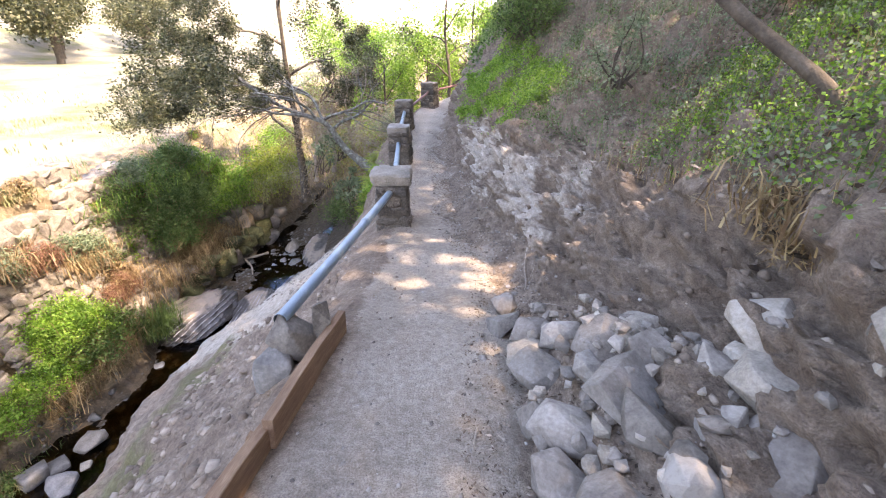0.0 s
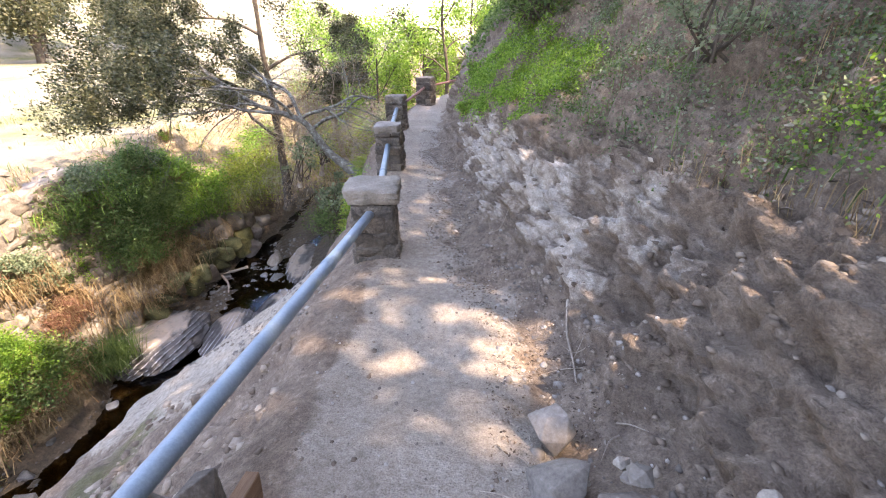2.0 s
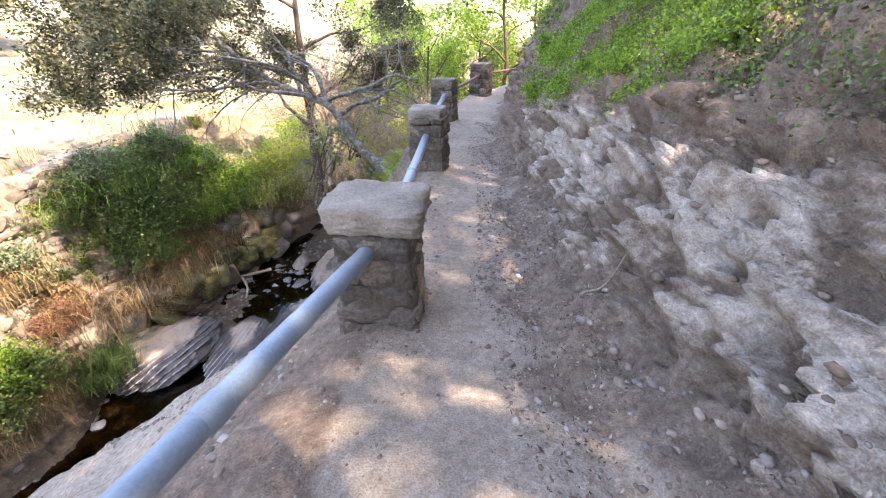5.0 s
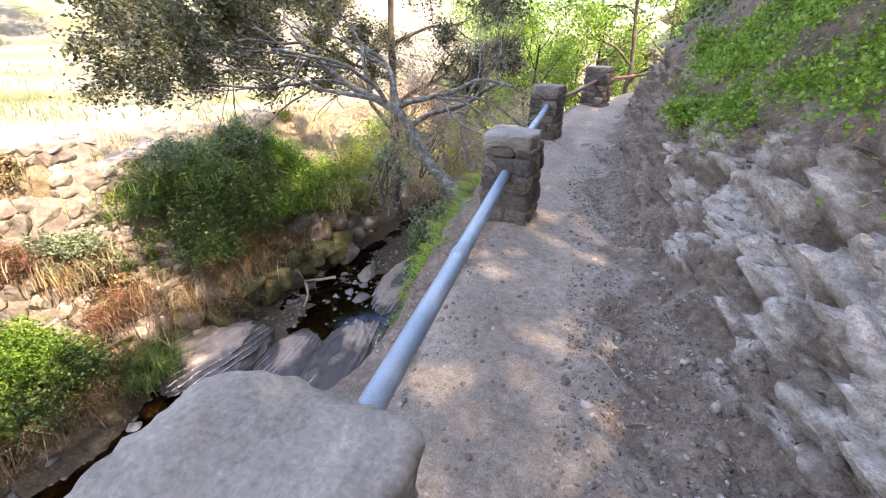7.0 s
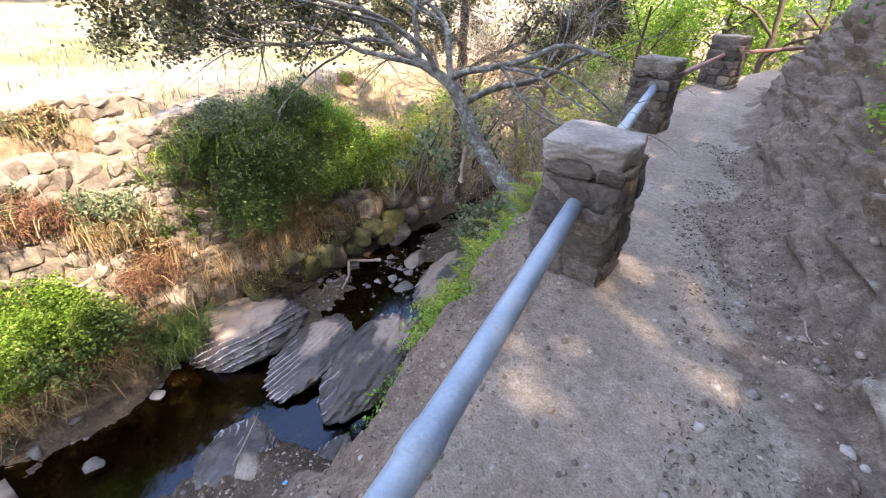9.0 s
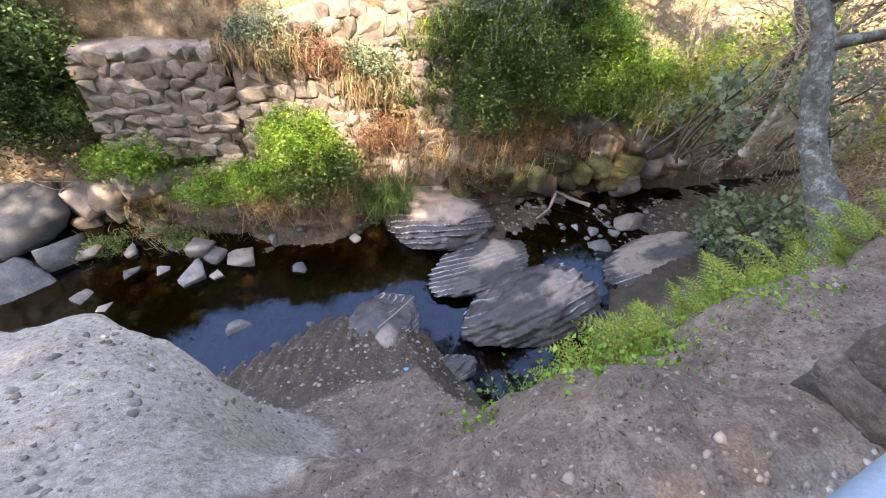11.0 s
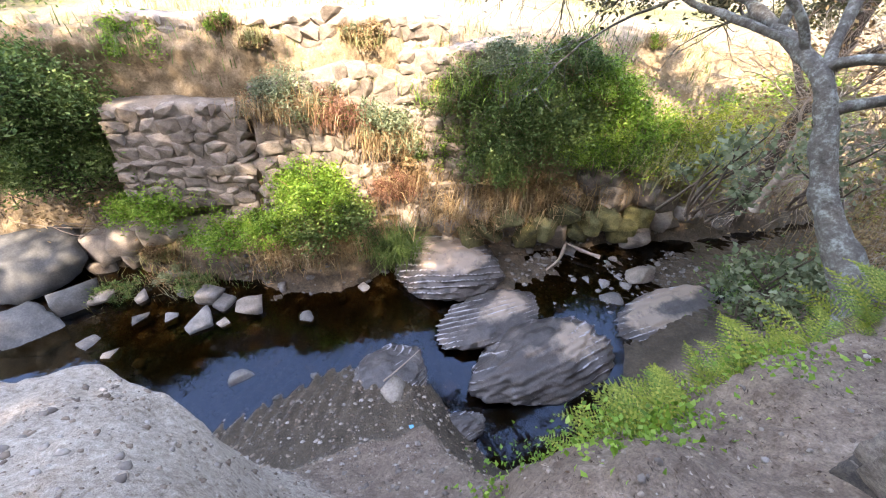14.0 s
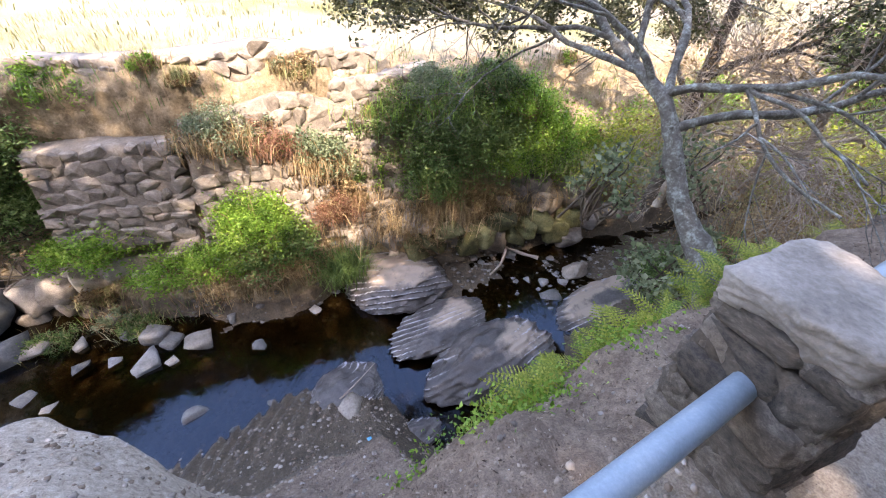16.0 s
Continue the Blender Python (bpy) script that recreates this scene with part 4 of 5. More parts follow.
# far bank thicket and neighbours
bush("thicket", "large tangled dark green thicket with dry base", (-8.35, 11.5, -3.4), (.95, 1.8, 1.25), 32000, .07, M_LEAF_BUSH, 1, 90, grass=900, grass_h=.4, droop=.1)
bush("thicket", "pale green weeds crowning the bank thicket", (-8.5, 11.0, -2.35), (.7, 1.7, .6), 6000, .06, M_LEAF_BUSH, 2, 60, grass=700, grass_h=.35, grass_mat=M_LEAF_LIME)
for k, (x, y, z, q, mt) in enumerate([(-8.7, 9.7, -2.75, .55, M_LEAF_BUSH), (-8.55, 10.6, -2.05, .5, M_LEAF_GREY), (-8.3, 12.0, -1.95, .5, M_LEAF_BUSH), (-8.1, 12.9, -2.5, .6, M_LEAF_LIME), (-7.75, 10.3, -3.9, .55, M_LEAF_BUSH), (-7.6, 12.4, -3.6, .6, M_LEAF_LIME)]):
    bush("bush", ("leafy weed sprawling out of the bank thicket", "grassy weed rising above the bank thicket")[k % 2], (x, y, z), (q * .8, q * 1.2, q), 4500, .06, mt, 500 + k, 40, grass=160, grass_h=.35, grass_mat=(M_LEAF_BUSH, M_LEAF_LIME)[k % 2])
# the thicket's far end: brighter leaf colour stands in for sun falling on it
bush("thicket", "yellow-green end of the thicket, sunlight put into its leaf colour", (-7.9, 13.6, -3.7), (.9, 1.1, 1.1), 11000, .075, M_LEAF_LIME, 3, 60, grass=1500)
bush("thicket", "dry brown tangle hanging over the bank", (-7.75, 11.4, -4.7), (.55, 2.3, .7), 5000, .09, M_LEAF_DRY, 4, 120, grass=3500, grass_h=.7, grass_mat=M_LEAF_DRY, aspect=5, droop=.5)
bush("bush", "rounded bright green bush over the pool bank", (-8.05, 6.75, -4.3), (.6, .75, .8), 15000, .045, M_LEAF_LIME, 5, 60, aspect=1.7)
bush("bush", "bright green low lobe of the pool bank bush", (-7.95, 5.85, -4.75), (.5, .65, .5), 8000, .045, M_LEAF_LIME, 36, 40, aspect=1.7, droop=.2)
# same bush: its shaded side is drawn with a darker leaf colour
bush("bush", "lower half of the pool bank bush, shade put into dark green leaves", (-7.8, 6.9, -4.75), (.65, .9, .7), 7000, .06, M_LEAF_BUSH, 6, 60, aspect=1.7)
bush("dry_brush", "hanging dry brown stems below the bush", (-7.85, 6.7, -5.2), (.5, 1.0, .6), 1500, .12, M_LEAF_DRY, 7, 100, grass=2500, grass_h=.6, grass_mat=M_LEAF_DRY, aspect=7, droop=.6)
bush("bush", "feathery reddish and green weed on the bank", (-8.9, 6.5, -2.75), (.5, .7, .65), 7000, .05, M_LEAF_GREY, 8, 80, grass=1400, grass_h=.4, grass_mat=M_LEAF_DRY)
bush("weed", "reddish-brown dry weed on the sunlit wall", (-8.75, 7.4, -2.95), (.4, .55, .55), 5000, .045, M_LEAF_RED, 32, 70, grass=700, grass_h=.35, grass_mat=M_LEAF_RED, aspect=3.5, category="weed")
bush("weed", "russet dry weed low on the bank", (-8.2, 8.4, -4.3), (.35, .5, .5), 4000, .045, M_LEAF_RED, 33, 70, grass=600, grass_h=.35, grass_mat=M_LEAF_RED, aspect=3.5, category="weed")
bush("bush", "feathery green weed with brown stems", (-8.6, 8.25, -3.4), (.45, .65, .85), 5500, .07, M_LEAF_GREY, 9, 80, grass=1600, grass_h=.4, grass_mat=M_LEAF_DRY)
bush("bush", "dry feathery weed with brown stems", (-8.5, 8.6, -4.2), (.45, .6, .7), 2500, .08, M_LEAF_DRY, 10, 80, grass=1800, grass_h=.45, grass_mat=M_LEAF_DRY)
bush("bush", "dark leafy shrub above the boulders", (-9.4, 2.3, -2.8), (1.0, 1.4, 1.1), 18000, .075, M_LEAF_BUSH, 12, 60, stem_mat=M_DARKBARK)
bush("bush", "low green weeds at the wall stub", (-8.7, 4.0, -4.45), (.5, .95, .5), 6000, .07, M_LEAF_LIME, 13, 40)
bush("bush", "dark leafy shrub spilling down beside the wall stub", (-9.25, 2.5, -3.8), (.75, 1.2, 1.0), 16000, .07, M_LEAF_BUSH, 11, 60, stem_mat=M_DARKBARK)
bush("dry_brush", "pale leafless brush by the boulders", (-8.9, 2.5, -4.75), (.6, 1.3, .6), 300, .08, M_LEAF_DRY, 14, 150, stem_mat=M_TWIG)
bush("dry_brush", "brown leafless brush on the shaded bank", (-9.7, .9, -4.5), (.6, 1.3, .7), 1800, .06, M_LEAF_DRY, 30, 160, stem_mat=M_DARKBARK, aspect=5)
bush("dry_brush", "dark twiggy brush under the leafy shrub", (-9.2, 3.1, -4.7), (.4, .8, .4), 900, .06, M_LEAF_BUSH, 31, 120, stem_mat=M_TWIG)
bush("bush", "green weeds on the rubble by the field", (-10.0, 7.9, -1.75), (.4, .8, .3), 3500, .06, M_LEAF_LIME, 15, 30)
bush("bush", "low green weeds on the sunny ledge", (-9.9, 4.2, -1.9), (.5, .7, .45), 3500, .07, M_LEAF_LIME, 16, 30, grass=900)
bush("bush", "dark leafy shrub near the field", (-11.5, 1.2, -1.5), (1.4, 1.5, 1.0), 9000, .09, M_LEAF_BUSH, 17, 40)
bush("bush", "sprawling green creek-side bush in the sun", (-8.1, 5.0, -4.9), (.5, .6, .4), 3000, .06, M_LEAF_LIME, 18, 30)
bush("reeds", "upright green reeds at the pool edge", (-7.35, 8.15, -5.35), (.3, .4, .4), 400, .06, M_LEAF_BUSH, 19, 5, grass=700, grass_h=.75)
bush("bush", "sunlit yellow weeds behind the tree", (-6.9, 15.6, -3.6), (1.1, 2.0, .9), 9000, .08, M_FERN, 20, 60, grass=4000, grass_h=.5, grass_mat=M_GRASS)
bush("bush", "shrub of blue-green ivy leaves by the trunk", (-2.9, 11.2, -2.7), (.4, .6, .7), 900, .075, M_LEAF_GREY, 21, 50, stem_mat=M_DARKBARK, aspect=1.4)
bush("bush", "tangle of thin stems below the tree", (-3.5, 13.2, -4.2), (.7, 1.5, 1.0), 3000, .07, M_LEAF_BUSH, 22, 140, stem_mat=M_DARKBARK)

bush("root_mass", "dark overhanging clump of roots and dry grass", (1.78, 1.9, .55), (.32, .38, .3), 900, .05, M_LEAF_DRY, 24, 90, stem_mat=M_DARKBARK, grass=500, grass_h=.18, grass_mat=M_LEAF_DRY, aspect=6, droop=.5)
bush("slope_shrub", "thin twiggy shrub with sparse leaves on the slope", (1.75, 4.6, 1.0), (.3, .35, .5), 900, .04, M_LEAF_GREY, 25, 70, stem_mat=M_DARKBARK)
bush("slope_shrub", "sprawling grey-green shrub high on the slope", (3.0, 4.2, 1.9), (.8, 1.0, .6), 7000, .045, M_LEAF_GREY, 26, 60, stem_mat=M_DARKBARK)
bush("slope_shrub", "dark ivy mass hanging over the cut slope", (1.6, 9.6, 1.5), (.7, 1.3, .8), 8000, .06, M_LEAF_BUSH, 27, 50, stem_mat=M_DARKBARK)
bush("slope_shrub", "bright leafy shrub on the slope shoulder", (.75, 10.6, .25), (.3, .5, .35), 1800, .05, M_LEAF_LIME, 28, 30)
bush("slope_shrub", "bright leafy herb on the lower slope", (.35, 9.5, -.25), (.18, .3, .2), 900, .045, M_LEAF_LIME, 29, 20)

bush("ivy", "sparse ivy and thin twigs around the leaning trunk", (-2.95, 10.9, -1.4), (.4, .5, .7), 500, .05, M_LEAF_GREY, 61, 60, stem_mat=M_DARKBARK, aspect=1.4, category="ivy")
bush("ivy", "straggling ivy stems with blue-green leaves by the oak", (-3.15, 9.95, -1.55), (.34, .36, .6), 420, .055, M_LEAF_GREY, 68, 36, stem_mat=M_DARKBARK, aspect=1.3, category="ivy")
bush("bush", "low leafy weeds on the shaded bank", (-8.6, 9.7, -3.9), (.35, .7, .5), 3000, .06, M_LEAF_LIME, 62, 30)
bush("dry_brush", "brown dry stems hanging under the thicket", (-7.75, 12.2, -4.9), (.4, 2.0, .5), 2500, .1, M_LEAF_DRY, 67, 160, stem_mat=M_TWIG, aspect=6, droop=.6)

bush("thicket", "dry brush filling the upper creek", (-3.6, 16.3, -4.3), (1.1, 1.8, 1.3), 5000, .08, M_LEAF_DRY, 63, 160, stem_mat=M_TWIG, grass=2500, grass_h=.5, grass_mat=M_LEAF_DRY, aspect=4)
bush("thicket", "yellow-green weeds filling the upper creek", (-4.6, 18.6, -4.0), (1.6, 1.8, 1.5), 9000, .09, M_FERN, 64, 90, grass=2500, grass_h=.5, grass_mat=M_GRASS)
bush("bush", "sunlit weeds on the far bank slope", (-7.9, 18.0, -3.2), (1.0, 2.2, .9), 8000, .09, M_LEAF_LIME, 65, 60, grass=2500, grass_h=.5, grass_mat=M_GRASS)
bush("bush", "pale green shrub under the willows", (-2.6, 19.0, -2.6), (.9, 1.4, 1.0), 7000, .08, M_LEAF_GREY, 66, 60)

bank_rng = np.random.default_rng(90)
WEEDS = [("feathery grey-green weed on the bank", M_LEAF_GREY), ("dry brown weed on the bank", M_LEAF_DRY), ("small bright green weed on the bank", M_LEAF_LIME), ("mid-green leafy weed on the bank", M_LEAF_BUSH)]
for k in range(34):
    y = float(bank_rng.uniform(2.8, 15.0))
    x = -7.9 - float(bank_rng.uniform(0, 1.7)) + (.4 if y > 11 else 0)
    q = float(bank_rng.uniform(.16, .38))
    bush("weed", WEEDS[k % 4][0], (x, y, ground_z(x, y) + q * .25), (q, q * 1.2, q), int(900 + 2200 * q), .055, WEEDS[k % 4][1], 400 + k, 26, grass=220, grass_h=.3, grass_mat=(M_LEAF_DRY, M_GRASS)[k % 2], category="weed")


# ---- trees ----
def grow(r, start, d, length, radius, depth, out, tips, bend=.35, kids=3, droop=.0, spread=.8):
    """Limbs that fork and twist; tips collects where leaves may sit."""
    n = max(5, int(length / .12))
    p, dd = np.array(start, float), np.array(d, float) / np.linalg.norm(d)
    pts = [p.copy()]
    for _ in range(n):
        dd = dd + r.normal(size=3) * bend * (length / n) * 2.2
        dd[2] -= droop * length / n
        dd /= np.linalg.norm(dd)
        p = p + dd * length / n
        pts.append(p.copy())
    pts = np.array(pts)
    rad = np.linspace(radius, radius * .45, len(pts))
    out.append(tube(pts, rad, 8 if radius > .04 else 5 if radius > .012 else 4, .25 if radius > .03 else 0))
    if depth == 0:
        tips.extend(pts[len(pts) // 3:])
        return
    for _ in range(kids):
        k = int(r.uniform(.35, 1) * (len(pts) - 1))
        side = r.normal(size=3)
        nd = pts[min(k + 1, len(pts) - 1)] - pts[max(k - 1, 0)]
        nd = nd / np.linalg.norm(nd) + side / np.linalg.norm(side) * spread
        grow(r, pts[k], nd, length * r.uniform(.5, .8), max(rad[k] * .6, .003), depth - 1, out, tips, bend, kids, droop, spread)


def tree(name, label, trunk, r0, r1, limbs, seed, bark, leaf_mat, n_leaf, leaf_size, depth=3, kids=3, droop=.0, bend=.35, leaf_pick=None, spread=.8, clump=.16, sides=12):
    """trunk: control points; limbs: (share along the trunk, direction, length)."""
    ob = thing(name, label, "tree", tuple(trunk[0]))
    r = np.random.default_rng(seed)
    o = np.array(trunk[0], float)
    t = spline(trunk, 40) - o
    rad = np.linspace(r0, r1, 40)
    rad[:4] *= np.array([1.5, 1.3, 1.15, 1.05])
    v, f = tube(t, rad, sides, .28, seed)
    part_me("trunk", mesh_np("trunk", v, f, bark, True), ob)
    tips = []
    for s, d, ln_ in limbs:
        out = []
        k = int(s * 39)
        grow(r, t[k], d, ln_, rad[k] * .62, depth, out, tips, bend, kids, droop, spread)
        limb = part_me("limb", mesh_np("limb", *out[0], bark, True), ob)
        v, f = join(out[1:])
        tw = part_me("branchwork", mesh_np("branchwork", v, f, bark, True), limb)
        tagged(tw, kind="stuff")
    tips = np.array(tips)
    if leaf_pick is not None:
        tips = tips[leaf_pick(tips + o)]
    if n_leaf and len(tips):
        some = r.integers(0, len(tips), max(40, n_leaf // 36))
        k = some[r.integers(0, len(some), n_leaf)]
        pts = tips[k] + r.normal(size=(n_leaf, 3)) * clump
        v, f = leaves(pts, leaf_size, r, .1, 1.9)
        part_me("crown", mesh_np("crown", v, f, leaf_mat), ob)
    return ob


tree("leaning_oak", "gnarled lichen-covered oak leaning over the creek", [(-1.7, 10.1, -2.0), (-2.15, 10.28, -1.62), (-2.45, 10.3, -1.38), (-2.68, 10.3, -1.13), (-2.84, 10.3, -.85), (-3.06, 10.3, -.58), (-3.5, 10.4, -.42), (-4.2, 10.55, -.2), (-5.2, 10.8, .4)], .115, .035,
     [(.62, (-.5, .5, .75), 1.9), (.7, (-.2, -.3, .9), 1.7), (.78, (-.4, .2, .9), 1.8), (.72, (-.9, -.35, .35), 2.3), (.8, (-.7, .6, .2), 2.0), (.9, (-1, -.2, .35), 2.2), (.97, (-.8, .3, .5), 2.0), (.66, (.5, .5, .7), 1.8), (.85, (-.6, -.7, .25), 1.9), (.55, (.3, .9, .5), 1.9), (.99, (-1, -.5, .0), 1.6)],
     31, M_BARK, M_LEAF_OAK, 34000, .058, 3, 3, .02, .42, lambda p: (p[:, 2] > -.45) & ((p[:, 0] < -4.3) | (p[:, 2] > .7)), clump=.1)
tree("creek_tree", "slender dark-trunked tree rising from the creek bank", [(-5.3, 14.0, -4.0), (-5.2, 13.9, -2.8), (-5.15, 13.9, -1.4), (-5.2, 14.0, .2), (-5.1, 14.0, 2.6)], .15, .05,
     [(.45, (-.8, .3, .6), 2.0), (.55, (.7, .2, .6), 2.0), (.65, (-.4, -.7, .6), 2.0), (.75, (.5, .6, .5), 2.0), (.85, (-.7, -.2, .6), 2.0), (.95, (.5, -.5, .7), 1.8)],
     32, M_DARKBARK, M_LEAF_OAK, 44000, .065, 3, 3, .0, .35, lambda p: p[:, 2] > -1.0, clump=.1)
tree("dead_brush", "pale twisted leafless brush hanging above the creek", [(-3.4, 14.6, -2.6), (-3.5, 14.4, -1.9), (-3.5, 14.3, -1.2)], .07, .04,
     [(.3, (.3, -.4, .6), 1.5), (.5, (-.5, -.4, .7), 1.7), (.6, (.5, .3, .6), 1.6), (.7, (-.3, .5, .9), 1.6), (.8, (.2, -.7, .5), 1.7), (.9, (-.6, .1, .8), 1.6), (.95, (.6, -.3, .8), 1.5), (.99, (0, 0, 1), 1.5)],
     33, M_TWIG, M_LEAF_DRY, 2500, .06, 4, 4, .35, .6)
tree("dead_brush", "pale dry tangle of twigs behind the leaning oak", [(-4.4, 12.9, -2.9), (-4.3, 12.8, -2.2), (-4.2, 12.9, -1.5)], .06, .03,
     [(.3, (.5, .3, .6), 1.3), (.5, (-.5, .4, .7), 1.4), (.6, (.3, -.5, .6), 1.3), (.8, (-.3, -.5, .9), 1.3), (.9, (.6, .1, .5), 1.3), (.99, (0, .3, 1), 1.3)],
     36, M_TWIG, M_LEAF_DRY, 1500, .05, 4, 4, .3, .6)
tree("dead_brush", "grey tangle of bare fallen branches", [(-4.6, 15.6, -3.4), (-4.4, 15.3, -2.6), (-4.5, 15.0, -1.6)], .07, .04,
     [(.3, (.5, -.4, .4), 1.5), (.6, (-.5, -.6, .6), 1.6), (.7, (.5, .3, .4), 1.6), (.8, (-.3, .5, .9), 1.6), (.9, (.2, -.7, .5), 1.6), (.99, (0, 0, 1), 1.5)],
     34, M_TWIG, M_LEAF_DRY, 1500, .06, 4, 4, .35, .6)
for k, (x, y) in enumerate([(-3.2, 21.0), (-1.2, 23.0), (-5.4, 22.5), (-2.2, 26.0), (1.2, 25.5), (-4.4, 25.0), (-7.0, 26.0), (-.2, 20.6), (3.4, 29.0), (-5.0, 30.0)]):
    z = ground_z(x, y)
    tree("willow", "light green sunlit streamside willow", [(x, y, z - .1), (x + .1, y, z + 1.4), (x - .1, y + .2, z + 3.2), (x, y, z + 5)], .09, .03,
         [(.25, (.6, -.6, .6), 1.6), (.35, (-.7, -.3, .6), 1.7), (.5, (.3, .6, .6), 1.7), (.6, (-.5, .5, .7), 1.6), (.7, (.6, -.1, .7), 1.6), (.85, (-.4, -.5, .8), 1.5), (.95, (.3, -.3, .9), 1.4)],
         50 + k, M_DARKBARK, M_LEAF_LIME, 8000, .11, 2, 4, .1, .35, None, .8, .28)
tree("slope_tree", "dark lichen-spotted trunk leaning over the slope", [(2.05, 2.1, .55), (1.95, 2.2, 1.0), (1.55, 2.75, 1.5), (1.0, 3.5, 2.3), (.7, 4.0, 3.6), (.4, 4.4, 5.0)], .036, .03,
     [(.9, (-.6, .5, .8), 2.0), (.97, (.5, .3, .9), 2.0), (.8, (.7, -.3, 1), 2.0)], 35, M_DARKBARK, M_LEAF_OAK, 4000, .10, 2, 3)


# Unseen oaks, added so their crowns shade the path, creek and far bank.
def shade_oak(x, y, seed, crown, rad, n):
    z = ground_z(x, y)
    c = np.array(crown, float)
    ob = thing("shade_oak", "unseen broad evergreen oak on the slope, added to shade the path", "tree", (x, y, z), "oaks above the path")
    r = np.random.default_rng(seed)
    o = np.array([x, y, z])
    t = spline([(0, 0, -.3), (c - o) * .3 + [.2, 0, .2], (c - o) * .75], 20)
    v, f = tube(t, np.linspace(.22, .1, 20), 10, .25, seed)
    part_me("trunk", mesh_np("trunk", v, f, M_DARKBARK, True), ob)
    out, tips = [], []
    for k in range(9):
        d = r.normal(size=3)
        d[2] = abs(d[2]) * .5 + .1
        grow(r, t[10 + k], d, rad * .55, .07, 1, out, tips, .3, 3)
    v, f = join(out)
    part_me("branchwork", mesh_np("branchwork", v, f, M_DARKBARK, True), ob)
    nc = 70
    d = r.normal(size=(nc, 3))
    d /= np.linalg.norm(d, axis=1, keepdims=True)
    cl = (c - o) + d * np.array([rad, rad, rad * .5]) * r.uniform(.2, 1, (nc, 1)) ** .5
    k = r.integers(0, nc, n)
    v, f = leaves(cl[k] + r.normal(size=(n, 3)) * rad * .16, .26, r, .1, 1.7)
    part_me("crown", mesh_np("crown", v, f, M_LEAF_OAK), ob)


# the last three crowns are set out over the path to shade the far bank
for k, (x, y, c, rad) in enumerate([(4.4, -5.5, (3.2, -5.0, 8.6), 3.2), (4.6, -1.5, (3.0, -1.2, 8.2), 3.2), (4.5, 3.2, (3.4, 2.8, 8.6), 3.1), (4.6, 7.5, (3.6, 7.0, 9.0), 3.2), (5.0, 11.8, (3.6, 11.2, 9.2), 3.0), (8.2, .8, (7.2, .6, 12.5), 3.3), (8.4, 5.6, (7.6, 5.2, 12.6), 3.3), (8.2, -4.0, (7.2, -4, 12.4), 3.2), (8.5, 10.5, (7.6, 10, 12.8), 3.2), (4.9, .9, (-.3, .2, 9.6), 2.5), (5.2, 8.6, (-.2, 7.6, 9.6), 2.5), (5.2, -3.4, (-.2, -3.5, 9.8), 2.6)]):
    shade_oak(x, y, 70 + k, c, rad, (4000, 2600)[k in (1, 2)] if k < 9 else (3600, 1700, 1500)[k - 9])


# ---- ferns on the path's edge ----
def fern_mesh(seed, length=.5):
    r = np.random.default_rng(seed)
    vs, fs, o = [], [], 0
    n = 15
    s = np.linspace(0, 1, n)
    px, pz = length * s, length * (.62 * s - .64 * s ** 2)
    v, f = tube(np.stack([px, 0 * s, pz], 1), np.linspace(.004, .001, n), 4)
    parts = [(v, f)]
    pv, pf = [], []
    for i in range(2, n):
        w = length * .27 * math.sin(math.pi * min(1, .18 + s[i] * .86)) ** .8
        for sd in (-1, 1):
            m = 6
            for j in range(m):
                u = j / m
                b = np.array([px[i] + u * w * .35, sd * u * w, pz[i] - .12 * u * w])
                q = length * .036 * (1 - u * .75)
                a = len(pv)
                pv += [b, b + [q, sd * q * .3, 0.002], b + [q * .4, sd * w / m * 1.25, -.002], b + [-q * .7, sd * q * .8, .001]]
                pf.append([a, a + 1, a + 2, a + 3])
    parts.append((np.array(pv), np.array(pf)))
    return mesh_np("frond", *join(parts), M_FERN if seed < 3 else M_FERN_GREEN)


M_FERN_GREEN = mat("fresh_green_fern", [(.07, .14, .02), (.15, .25, .04), (.28, .37, .08)], 2, .5, 0, 12, leaf=.45, per_island=True)
FRONDS = [fern_mesh(k, L_) for k, L_ in ((1, .30), (2, .37), (3, .30))]
r_ = np.random.default_rng(5)
for k in range(30):
    y = 8.0 + 3.5 * (k / 30) + float(r_.uniform(-.12, .12))
    off = float(r_.uniform(.42, .62))
    x = float(edge_x(y)) - off
    fern = thing("fern", "yellow-green fern growing on the path's outer edge", "fern", (x, y, ground_z(x, y) - .01), "ferns below the rail")
    for j in range(int(r_.integers(5, 9))):
        part_me("frond", FRONDS[int(r_.integers(0, 3))], fern, m=pose(0, 0, 0, float(r_.uniform(-15, 15)), float(r_.uniform(-22, 10)), float(r_.uniform(60, 300))) @ Matrix.Scale(float(r_.uniform(.7, 1.1)), 4))


# ---- ground cover, litter and grass, countless ----
def stuff(name, label, category, v, f, material):
    return tagged(new(name, mesh_np(name, v, f, material)), label, category, kind="stuff")


def scatter(n, x0, x1, y0, y1, r):
    x, y = r.uniform(0, 1, n), r.uniform(y0, y1, n)
    lo = x0(y) if callable(x0) else x0
    hi = x1(y) if callable(x1) else x1
    return lo + (hi - lo) * x, y


r_ = np.random.default_rng(21)


